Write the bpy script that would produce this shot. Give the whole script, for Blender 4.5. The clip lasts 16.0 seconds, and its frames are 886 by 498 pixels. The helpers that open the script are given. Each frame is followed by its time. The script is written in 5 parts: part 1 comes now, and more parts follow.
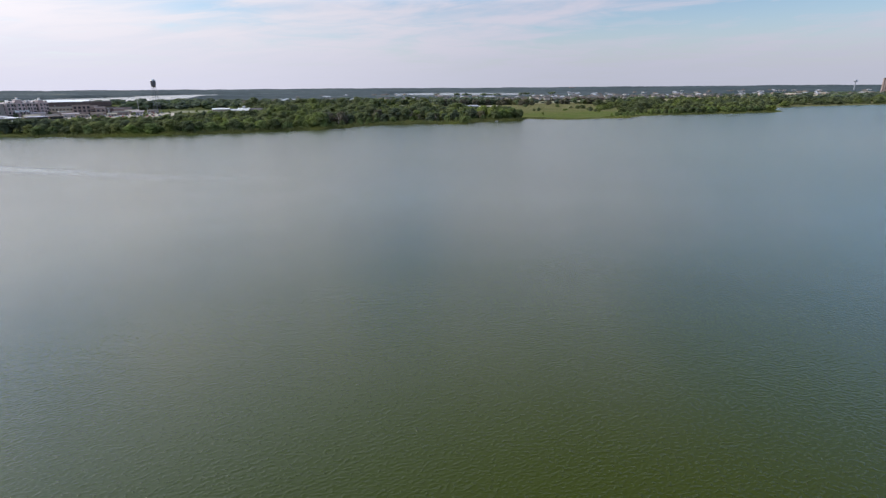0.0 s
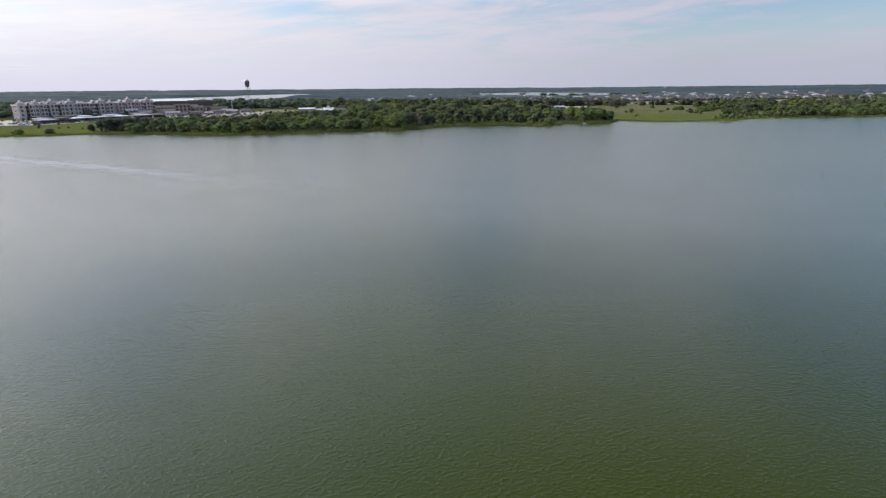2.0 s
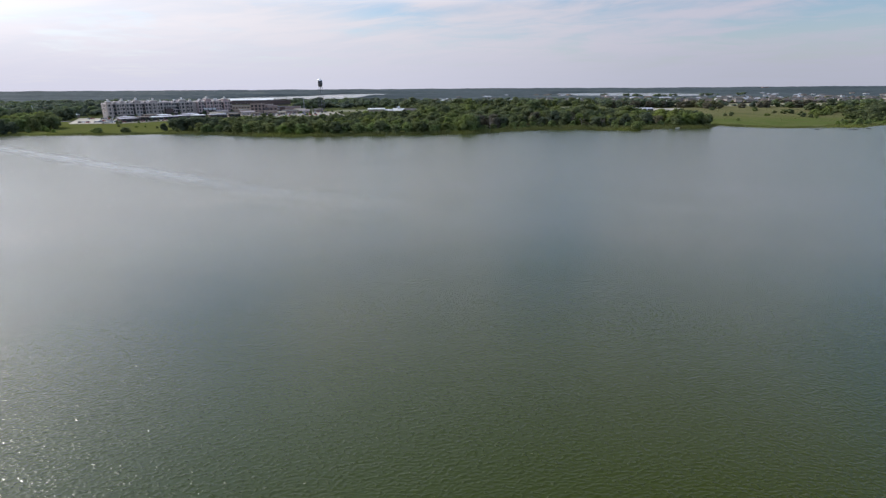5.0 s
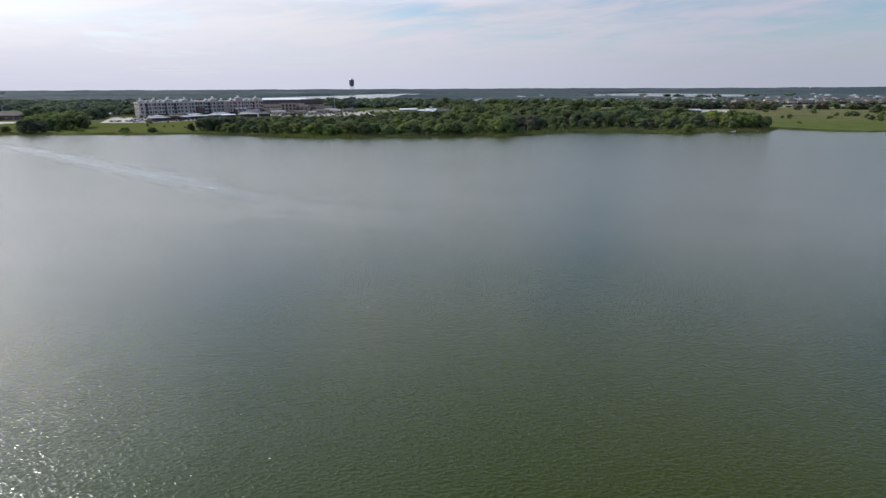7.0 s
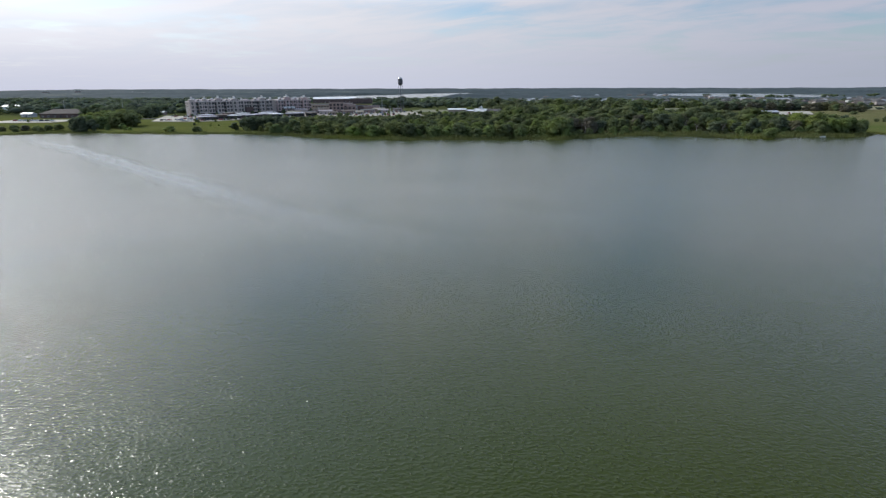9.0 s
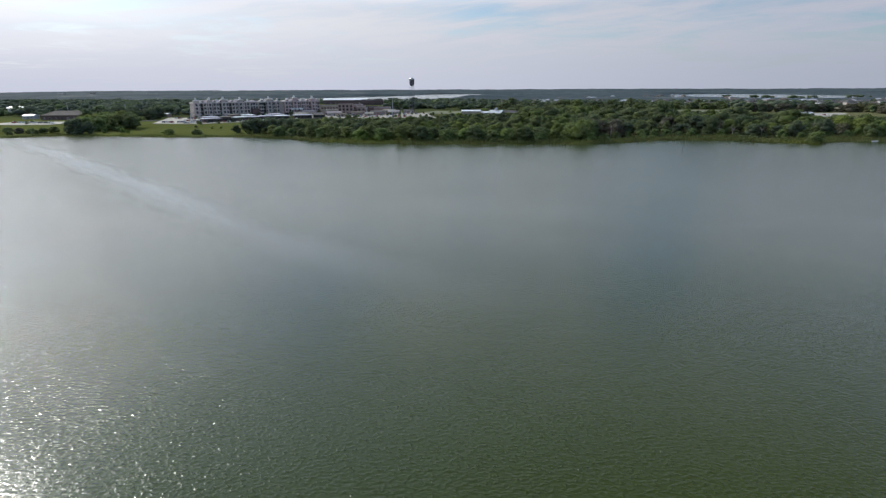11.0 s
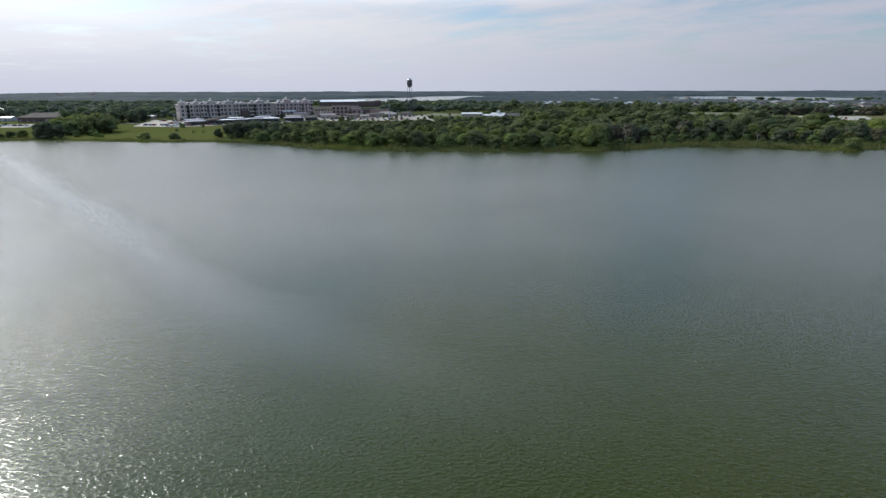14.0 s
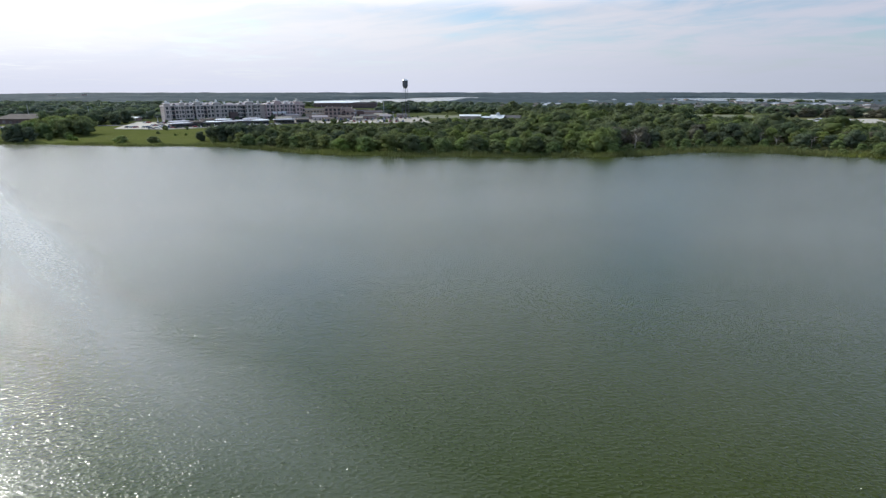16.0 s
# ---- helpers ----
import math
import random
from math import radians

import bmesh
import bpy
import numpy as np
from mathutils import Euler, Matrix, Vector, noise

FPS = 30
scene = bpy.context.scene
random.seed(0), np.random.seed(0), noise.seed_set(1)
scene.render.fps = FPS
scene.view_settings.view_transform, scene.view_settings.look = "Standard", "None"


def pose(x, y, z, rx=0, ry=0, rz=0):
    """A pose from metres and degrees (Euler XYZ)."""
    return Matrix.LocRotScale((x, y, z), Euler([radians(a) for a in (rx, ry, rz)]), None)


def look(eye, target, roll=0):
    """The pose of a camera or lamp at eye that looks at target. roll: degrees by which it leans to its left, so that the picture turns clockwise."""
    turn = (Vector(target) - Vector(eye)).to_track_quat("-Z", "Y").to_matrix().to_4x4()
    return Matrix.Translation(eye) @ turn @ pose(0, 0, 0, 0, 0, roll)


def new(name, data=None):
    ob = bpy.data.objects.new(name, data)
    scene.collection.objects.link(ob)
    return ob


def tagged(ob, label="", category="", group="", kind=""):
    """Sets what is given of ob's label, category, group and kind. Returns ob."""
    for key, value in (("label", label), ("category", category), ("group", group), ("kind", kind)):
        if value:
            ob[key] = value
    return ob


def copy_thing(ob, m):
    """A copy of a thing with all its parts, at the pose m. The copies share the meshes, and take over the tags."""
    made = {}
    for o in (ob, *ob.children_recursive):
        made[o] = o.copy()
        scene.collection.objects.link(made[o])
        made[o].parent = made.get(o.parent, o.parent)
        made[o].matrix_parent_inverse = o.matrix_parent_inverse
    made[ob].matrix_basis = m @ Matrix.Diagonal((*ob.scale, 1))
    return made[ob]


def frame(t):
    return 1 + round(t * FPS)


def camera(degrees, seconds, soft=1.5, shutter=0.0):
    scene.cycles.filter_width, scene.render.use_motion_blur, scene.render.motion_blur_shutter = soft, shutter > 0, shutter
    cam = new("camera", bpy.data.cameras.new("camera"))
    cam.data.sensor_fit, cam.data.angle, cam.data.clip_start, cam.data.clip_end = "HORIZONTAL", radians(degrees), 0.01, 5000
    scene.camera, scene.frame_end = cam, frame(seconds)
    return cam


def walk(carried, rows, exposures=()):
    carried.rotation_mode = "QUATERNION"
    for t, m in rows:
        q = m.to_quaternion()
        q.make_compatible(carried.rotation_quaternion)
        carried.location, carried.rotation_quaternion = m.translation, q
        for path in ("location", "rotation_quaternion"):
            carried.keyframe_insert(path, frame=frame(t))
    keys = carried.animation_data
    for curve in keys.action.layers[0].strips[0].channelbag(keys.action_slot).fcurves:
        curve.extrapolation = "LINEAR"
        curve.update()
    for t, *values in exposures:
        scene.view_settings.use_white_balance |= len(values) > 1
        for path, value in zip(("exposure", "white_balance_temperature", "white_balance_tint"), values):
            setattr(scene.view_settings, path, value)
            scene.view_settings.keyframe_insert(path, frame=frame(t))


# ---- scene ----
FOV = 80.90
# seconds, eye x y z, heading, tilt, lean
PATH = (
    (0, 0.00, 0.00, 29.99, -15.500, -17.386, -0.507),
    (0.5, 1.49, 4.20, 30.02, -11.858, -17.382, -0.545),
    (1, 2.98, 8.46, 30.05, -8.477, -17.373, -0.572),
    (1.5, 4.47, 12.82, 30.07, -7.081, -17.336, -0.575),
    (2, 5.89, 17.31, 30.09, -6.466, -17.336, -0.560),
    (2.5, 7.17, 21.99, 30.10, -5.865, -17.324, -0.554),
    (3, 8.29, 26.84, 30.10, -4.146, -17.288, -0.545),
    (3.5, 9.23, 31.78, 30.09, -2.769, -17.258, -0.539),
    (4, 9.95, 36.76, 30.10, -1.547, -17.251, -0.519),
    (4.5, 10.43, 41.87, 30.10, 0.197, -17.251, -0.505),
    (4.7, 10.58, 43.91, 30.09, 0.844, -17.259, -0.497),
    (6.8, 8.66, 65.76, 29.71, 4.339, -17.255, -0.382),
    (7, 8.50, 68.01, 29.68, 5.019, -17.245, -0.376),
    (7.5, 8.14, 73.68, 29.60, 6.961, -17.244, -0.358),
    (8, 7.80, 79.39, 29.52, 8.420, -17.252, -0.347),
    (8.5, 7.42, 85.16, 29.43, 9.581, -17.254, -0.322),
    (9, 6.93, 90.99, 29.34, 10.425, -17.264, -0.304),
    (9.2, 6.70, 93.32, 29.30, 10.793, -17.262, -0.297),
    (11.3, 0.64, 117.47, 28.75, 11.783, -17.128, -0.348),
    (11.5, 0.32, 119.36, 28.73, 11.845, -17.119, -0.325),
    (12, -0.40, 123.98, 28.67, 11.847, -17.096, -0.259),
    (12.5, -0.95, 128.41, 28.63, 11.837, -17.069, -0.176),
    (13, -1.38, 132.72, 28.58, 11.850, -17.032, -0.204),
    (13.5, -1.88, 137.10, 28.53, 11.813, -17.003, -0.257),
    (14, -2.58, 141.69, 28.50, 11.772, -16.971, -0.278),
    (14.5, -3.54, 146.51, 28.46, 11.671, -16.933, -0.253),
    (15, -4.68, 151.43, 28.43, 11.569, -16.901, -0.252),
    (15.5, -5.97, 156.40, 28.39, 11.453, -16.869, -0.231),
    (16, -7.29, 161.35, 28.36, 11.336, -16.851, -0.170),
)
cam = camera(FOV, 16.0, soft=1.35)


def eye_pose(x, y, z, yaw, tilt, lean):
    a, b = radians(yaw), radians(tilt)
    way = Vector((-math.sin(a) * math.cos(b), math.cos(a) * math.cos(b), math.sin(b)))
    eye = Vector((x, y, z))
    return look(eye, eye + way * 100, lean)


walk(cam, [(t, eye_pose(*row)) for t, *row in PATH],
     [(0, 0.02, 6760, 10), (3.5, -0.10, 6740, 10), (7, -0.19, 6610, 8), (9, -0.26, 6540, 6), (12.5, -0.30, 6530, 5),
      (14, -0.27, 6530, 5), (15, -0.13, 6530, 5), (16, -0.02, 6530, 5)])

# ---- world, sun ----
SUN_EL, SUN_AZ = 35.0, -62.0          # degrees; azimuth from +y towards +x
sun_dir = Vector((math.sin(radians(SUN_AZ)) * math.cos(radians(SUN_EL)),
                  math.cos(radians(SUN_AZ)) * math.cos(radians(SUN_EL)), math.sin(radians(SUN_EL))))
scene.view_settings.exposure = 0.0

world = bpy.data.worlds.new("sky")
scene.world = world
world.use_nodes = True
wn, wl = world.node_tree.nodes, world.node_tree.links
wn.clear()


def wnode(kind, **values):
    n = wn.new(kind)
    for key, value in values.items():
        n.inputs[key].default_value = value
    return n


def wmath(op, a, b=None, c=None, clamp=False):
    n = wn.new("ShaderNodeMath")
    n.operation, n.use_clamp = op, clamp
    for i, s in enumerate((a, b, c)):
        if s is None:
            continue
        if isinstance(s, (int, float)):
            n.inputs[i].default_value = s
        else:
            wl.new(s, n.inputs[i])
    return n.outputs[0]


def wmix(fac, a, b):
    n = wn.new("ShaderNodeMix")
    n.data_type = "RGBA"
    for i, s in ((0, fac), (6, a), (7, b)):
        if isinstance(s, (int, float, tuple)):
            n.inputs[i].default_value = s
        else:
            wl.new(s, n.inputs[i])
    return n.outputs[2]


def wrange(v, a, b, lo=0.0, hi=1.0):
    n = wn.new("ShaderNodeMapRange")
    n.interpolation_type = "SMOOTHSTEP"
    wl.new(v, n.inputs[0])
    for i, s in enumerate((a, b, lo, hi)):
        n.inputs[i + 1].default_value = s
    return n.outputs[0]


sky = wn.new("ShaderNodeTexSky")
sky.sky_type, sky.sun_disc = "NISHITA", False
sky.sun_elevation, sky.sun_rotation = radians(SUN_EL), radians(SUN_AZ)
sky.air_density, sky.dust_density, sky.ozone_density = 1.0, 0.6, 2.0
coord = wn.new("ShaderNodeTexCoord")
sep = wn.new("ShaderNodeSeparateXYZ")
wl.new(coord.outputs["Generated"], sep.inputs[0])
dx, dy, dz = sep.outputs
up = wmath("MAXIMUM", dz, 0.0)
den = wmath("ADD", up, 0.05)
plane = wn.new("ShaderNodeCombineXYZ")
wl.new(wmath("DIVIDE", dx, den), plane.inputs[0])
wl.new(wmath("DIVIDE", dy, den), plane.inputs[1])
plane.inputs[2].default_value = 3.7
big = wnode("ShaderNodeTexNoise", Scale=0.30, Detail=6.0, Roughness=0.55, Distortion=0.5)
fine = wnode("ShaderNodeTexNoise", Scale=1.1, Detail=7.0, Roughness=0.6, Distortion=0.8)
wl.new(plane.outputs[0], big.inputs["Vector"])
wl.new(plane.outputs[0], fine.inputs["Vector"])
cloud_d = wmath("ADD", wmath("MULTIPLY", big.outputs[0], 0.55), wmath("MULTIPLY", fine.outputs[0], 0.45))
toward = wmath("ADD", wmath("MULTIPLY", dx, sun_dir.x), wmath("MULTIPLY", dy, sun_dir.y))
bearing = wmath("MULTIPLY", wmath("ARCTAN2", dx, dy), 57.2958)
rise = wmath("MULTIPLY", wmath("ARCSINE", dz), 57.2958)


def opening(az, el, wide, tall):
    """A soft opening in the cloud sheet at that bearing and height, in degrees."""
    a = wmath("DIVIDE", wmath("SUBTRACT", bearing, az), wide)
    e = wmath("DIVIDE", wmath("SUBTRACT", rise, el), tall)
    r2 = wmath("ADD", wmath("MULTIPLY", a, a), wmath("MULTIPLY", e, e))
    return wmath("EXPONENT", wmath("MULTIPLY", r2, -1.0))


gaps = None
for az, el, wide, tall, much in ((-6, 7.2, 6, 1.2, 0.66), (-42, 7.2, 6, 1.2, 0.55), (22, 8.4, 6, 0.9, 0.6), (44, 7.0, 12, 2.0, 0.45), (11, 19, 7, 9, 0.75), (-27, 24, 9, 7, 0.8), (52, 20, 16, 9, 0.85)):
    g = wmath("MULTIPLY", opening(az, el, wide, tall), much)
    gaps = g if gaps is None else wmath("ADD", gaps, g)
slant = wn.new("ShaderNodeCombineXYZ")           # wisps that rise gently to one side
wl.new(wmath("MULTIPLY", bearing, 0.055), slant.inputs[0])
wl.new(wmath("SUBTRACT", wmath("MULTIPLY", rise, 0.42), wmath("MULTIPLY", bearing, 0.045)), slant.inputs[1])
wisp = wnode("ShaderNodeTexNoise", Scale=1.5, Detail=6.0, Roughness=0.6, Distortion=0.5)
wl.new(slant.outputs[0], wisp.inputs["Vector"])
cover = wrange(wmath("ADD", cloud_d, wmath("MULTIPLY", toward, 0.10)), 0.35, 0.58)
cover = wmath("SUBTRACT", cover, wmath("MULTIPLY", gaps, wrange(wisp.outputs[0], 0.30, 0.58, 0.05, 1.25)), clamp=True)
cover = wmath("SUBTRACT", cover, wmath("MULTIPLY", wrange(wisp.outputs[0], 0.50, 0.72), wrange(toward, 0.75, 0.0, 0.05, 0.5)), clamp=True)
sky_c = wn.new("ShaderNodeMix")
sky_c.data_type, sky_c.blend_type = "RGBA", "MULTIPLY"
sky_c.inputs[0].default_value = 1.0
wl.new(sky.outputs[0], sky_c.inputs[6])
sky_c.inputs[7].default_value = (0.112, 0.119, 0.133, 1)
cloud_c = wmix(wrange(wisp.outputs[0], 0.62, 0.40), (0.68, 0.69, 0.83, 1), (0.85, 0.78, 0.87, 1))
cloud_c = wmix(wrange(toward, -0.1, 0.75), wmix(0.75, cloud_c, (0.535, 0.55, 0.70, 1)), wmix(0.5, cloud_c, (0.94, 0.93, 0.98, 1)))
col = wmix(wmath("MULTIPLY", cover, 0.9), sky_c.outputs[2], cloud_c)
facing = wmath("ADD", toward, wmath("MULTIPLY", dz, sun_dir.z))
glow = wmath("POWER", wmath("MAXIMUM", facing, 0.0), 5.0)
# extra bright band in the unseen sky lifts the lake's reflection, plus sun glow
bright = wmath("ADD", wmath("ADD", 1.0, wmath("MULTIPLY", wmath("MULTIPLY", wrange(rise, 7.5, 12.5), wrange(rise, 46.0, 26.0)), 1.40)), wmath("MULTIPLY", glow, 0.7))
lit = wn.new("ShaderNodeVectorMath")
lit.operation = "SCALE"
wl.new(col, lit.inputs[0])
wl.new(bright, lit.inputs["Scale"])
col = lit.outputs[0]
clear = wn.new("ShaderNodeMix")            # added tint on unseen overhead sky: dim away from sun, bluer towards it
clear.data_type, clear.blend_type = "RGBA", "MULTIPLY"
wl.new(wrange(rise, 24.0, 40.0), clear.inputs[0])
wl.new(col, clear.inputs[6])
wl.new(wmix(wrange(toward, -0.2, 0.5), (0.26, 0.265, 0.24, 1), (0.77, 1.02, 1.20, 1)), clear.inputs[7])
col = clear.outputs[2]
haze_c = wmix(wrange(toward, -0.1, 0.75), (0.475, 0.507, 0.64, 1), (0.72, 0.74, 0.92, 1))
col = wmix(wrange(dz, 0.0, 0.13, 0.95, 0.0), col, haze_c)
bg = wn.new("ShaderNodeBackground")
wl.new(col, bg.inputs[0])
bg.inputs[1].default_value = 1.0
wout = wn.new("ShaderNodeOutputWorld")
wl.new(bg.outputs[0], wout.inputs[0])

sun = new("sun", bpy.data.lights.new("sun", "SUN"))
sun.data.energy, sun.data.angle, sun.data.color = 3.15, radians(0.53), (1.0, 0.97, 0.93)
sun.matrix_world = look(sun_dir * 1000, (0, 0, 0))

# ---- materials ----


class Mat:
    """A small builder of node materials."""

    def __init__(self, name):
        self.m = bpy.data.materials.new(name)
        self.m.use_nodes = True
        self.n, self.l = self.m.node_tree.nodes, self.m.node_tree.links
        self.bsdf = self.n["Principled BSDF"]
        self.co = self.n.new("ShaderNodeTexCoord").outputs["Object"]
        self.pos = self.n.new("ShaderNodeNewGeometry").outputs["Position"]

    def link(self, a, b):
        if isinstance(a, (int, float, tuple)):
            b.default_value = a
        else:
            self.l.new(a, b)

    def noise(self, scale, detail=4.0, rough=0.55, where=None, stretch=None, distort=0.0):
        v = self.pos if where is None else where
        if stretch:
            mp = self.n.new("ShaderNodeMapping")
            self.l.new(v, mp.inputs[0])
            mp.inputs["Rotation"].default_value = (0, 0, radians(stretch[3]))
            mp.inputs["Scale"].default_value = stretch[:3]
            v = mp.outputs[0]
        t = self.n.new("ShaderNodeTexNoise")
        self.l.new(v, t.inputs["Vector"])
        for key, value in (("Scale", scale), ("Detail", detail), ("Roughness", rough), ("Distortion", distort)):
            t.inputs[key].default_value = value
        return t.outputs[0]

    def ramp(self, v, a, b, lo=0.0, hi=1.0):
        n = self.n.new("ShaderNodeMapRange")
        self.link(v, n.inputs[0])
        for i, s in enumerate((a, b, lo, hi)):
            n.inputs[i + 1].default_value = s
        return n.outputs[0]

    def mix(self, fac, a, b, mode="MIX"):
        n = self.n.new("ShaderNodeMix")
        n.data_type, n.blend_type = "RGBA", mode
        for i, s in ((0, fac), (6, a), (7, b)):
            self.link((*s, 1) if isinstance(s, tuple) else s, n.inputs[i])
        return n.outputs[2]

    def math(self, op, a, b=0.0):
        n = self.n.new("ShaderNodeMath")
        n.operation = op
        self.link(a, n.inputs[0])
        self.link(b, n.inputs[1])
        return n.outputs[0]

    def attr(self, name):
        n = self.n.new("ShaderNodeAttribute")
        n.attribute_name = name
        return n.outputs["Fac"]

    def any(self):
        return self.n.new("ShaderNodeObjectInfo").outputs["Random"]

    def island(self):
        return self.n.new("ShaderNodeNewGeometry").outputs["Random Per Island"]

    def bump(self, h, strength, dist):
        n = self.n.new("ShaderNodeBump")
        n.inputs["Strength"].default_value, n.inputs["Distance"].default_value = strength, dist
        self.l.new(h, n.inputs["Height"])
        return n.outputs[0]

    def done(self, colour, rough=0.8, metal=0.0, normal=None, spec=None):
        self.link((*colour, 1) if isinstance(colour, tuple) else colour, self.bsdf.inputs["Base Color"])
        self.link(rough, self.bsdf.inputs["Roughness"])
        self.bsdf.inputs["Metallic"].default_value = metal
        if spec is not None:
            self.bsdf.inputs["Specular IOR Level"].default_value = spec
        if normal is not None:
            self.l.new(normal, self.bsdf.inputs["Normal"])
        return self.m


def plain(name, a, b, scale=1.0, rough=0.8, metal=0.0, fine=12.0, spec=0.3):
    """Two tones at a large scale, a third at a fine one, with slight relief."""
    m = Mat(name)
    v = m.noise(scale, 4)
    f = m.noise(fine, 3)
    c = m.mix(m.ramp(v, 0.3, 0.7), a, b)
    c = m.mix(m.ramp(f, 0.35, 0.75, 0.0, 0.25), c, tuple(0.6 * s for s in a))
    return m.done(c, rough, metal, m.bump(f, 0.2, 0.02), spec)


def water_material():
    """Silty green water: a broad soft mirror with patches of ripples, and sharp little wavelets that flash in the sun."""
    m = Mat("lake_water")
    murk = m.noise(0.02, 4, 0.6)
    c = m.mix(m.ramp(murk, 0.3, 0.7), (0.033, 0.0445, 0.0045), (0.037, 0.050, 0.0050))
    wind = m.noise(0.016, 4, 0.6, stretch=(1.0, 2.2, 1.0, 25))
    gust = m.math("MULTIPLY", m.ramp(wind, 0.38, 0.62, 0.45, 1.2), m.ramp(m.noise(0.075, 3, 0.6), 0.35, 0.65, 0.55, 1.2))
    train = m.noise(1.7, 2, 0.5, stretch=(0.6, 1.7, 1.0, -28), distort=0.4)
    h = m.math("ADD", m.math("MULTIPLY", train, 0.022), m.math("MULTIPLY", m.noise(3.8, 2, 0.5), 0.009))
    m.bsdf.inputs["IOR"].default_value = 1.333
    place = m.n.new("ShaderNodeSeparateXYZ")
    m.l.new(m.pos, place.inputs[0])
    # wind lanes a few metres long on the open water
    lane = m.noise(0.33, 3, 0.6, stretch=(0.55, 1.3, 1.0, -12), distort=0.5)
    h = m.math("ADD", h, m.math("MULTIPLY", lane, m.ramp(place.outputs[1], 150, 300, 0.0, 0.07)))
    m.done(c, m.ramp(place.outputs[1], 200, 350, 0.165, 0.26), 0.0, m.bump(m.math("MULTIPLY", h, gust), 1.0, 1.0), 0.5)   # more ruffled towards the shore
    # wavelets: facets of all slopes, a few that stand up steeply
    small = m.noise(2.8, 1, 0.4, stretch=(0.85, 1.25, 1.0, -24), distort=0.3)
    crest = m.math("MAXIMUM", m.math("SUBTRACT", small, 0.58), 0.0)
    h = m.math("ADD", m.math("MULTIPLY", small, 0.150), m.math("MULTIPLY", crest, 0.42))
    lee = m.ramp(place.outputs[1], 40, 112, 0.58, 1.0)           # calmer where the lake begins
    h = m.math("MULTIPLY", h, m.math("MULTIPLY", lee, m.ramp(wind, 0.36, 0.60, 0.85, 1.1)))
    fleck = m.n.new("ShaderNodeBsdfPrincipled")
    m.link(c, fleck.inputs["Base Color"])
    fleck.inputs["Roughness"].default_value, fleck.inputs["IOR"].default_value = 0.125, 1.333
    m.l.new(m.bump(h, 1.0, 1.0), fleck.inputs["Normal"])
    mx = m.n.new("ShaderNodeMixShader")
    mx.inputs[0].default_value = 0.47
    m.l.new(m.bsdf.outputs[0], mx.inputs[1])
    m.l.new(fleck.outputs[0], mx.inputs[2])
    m.l.new(mx.outputs[0], m.n["Material Output"].inputs[0])
    return m.m


def leaf_material(name, dark, light, per="object", back=0.55, gloss=0.08, lucid=(0.14, 0.17, 0.06)):
    m = Mat(name)
    tone = m.any() if per == "object" else m.attr("tone")
    clump = m.noise(0.45, 3)
    isl = m.island()
    c = m.mix(tone, dark, light)
    c = m.mix(m.ramp(clump, 0.3, 0.7, 0.0, 0.35), c, tuple(1.15 * s for s in light))
    stand = m.noise(0.022, 3, 0.6)
    c = m.mix(m.ramp(stand, 0.50, 0.62, 0.0, 0.85), c, (1.10 * light[0], 1.20 * light[1], 0.70 * light[2]))
    c = m.mix(m.ramp(stand, 0.48, 0.38, 0.0, 0.8), c, (0.80 * dark[0], 0.82 * dark[1], 0.90 * dark[2]))
    c = m.mix(m.ramp(isl, 0.0, 1.0, 0.0, 0.15), c, tuple(0.7 * s for s in dark))
    m.link(c, m.bsdf.inputs["Base Color"])
    m.bsdf.inputs["Roughness"].default_value = 0.75
    m.bsdf.inputs["Specular IOR Level"].default_value = gloss
    tr = m.n.new("ShaderNodeBsdfTranslucent")
    m.link(m.mix(0.4, c, lucid, "MIX"), tr.inputs[0])
    mx = m.n.new("ShaderNodeMixShader")
    mx.inputs[0].default_value = back
    m.l.new(m.bsdf.outputs[0], mx.inputs[1])
    m.l.new(tr.outputs[0], mx.inputs[2])
    m.l.new(mx.outputs[0], m.n["Material Output"].inputs[0])
    return m.m


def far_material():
    """Distant woodland: belts of lighter and darker growth with a few open fields, blued to imitate haze."""
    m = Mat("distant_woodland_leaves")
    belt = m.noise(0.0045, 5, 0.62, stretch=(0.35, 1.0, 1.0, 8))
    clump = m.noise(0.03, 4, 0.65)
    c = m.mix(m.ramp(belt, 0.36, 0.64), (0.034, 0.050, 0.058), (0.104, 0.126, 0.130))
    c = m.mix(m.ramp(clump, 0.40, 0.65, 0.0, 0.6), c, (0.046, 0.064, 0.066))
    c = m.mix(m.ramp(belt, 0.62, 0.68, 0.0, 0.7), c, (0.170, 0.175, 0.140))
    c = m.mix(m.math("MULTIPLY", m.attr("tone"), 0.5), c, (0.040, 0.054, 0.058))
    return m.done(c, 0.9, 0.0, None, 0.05)


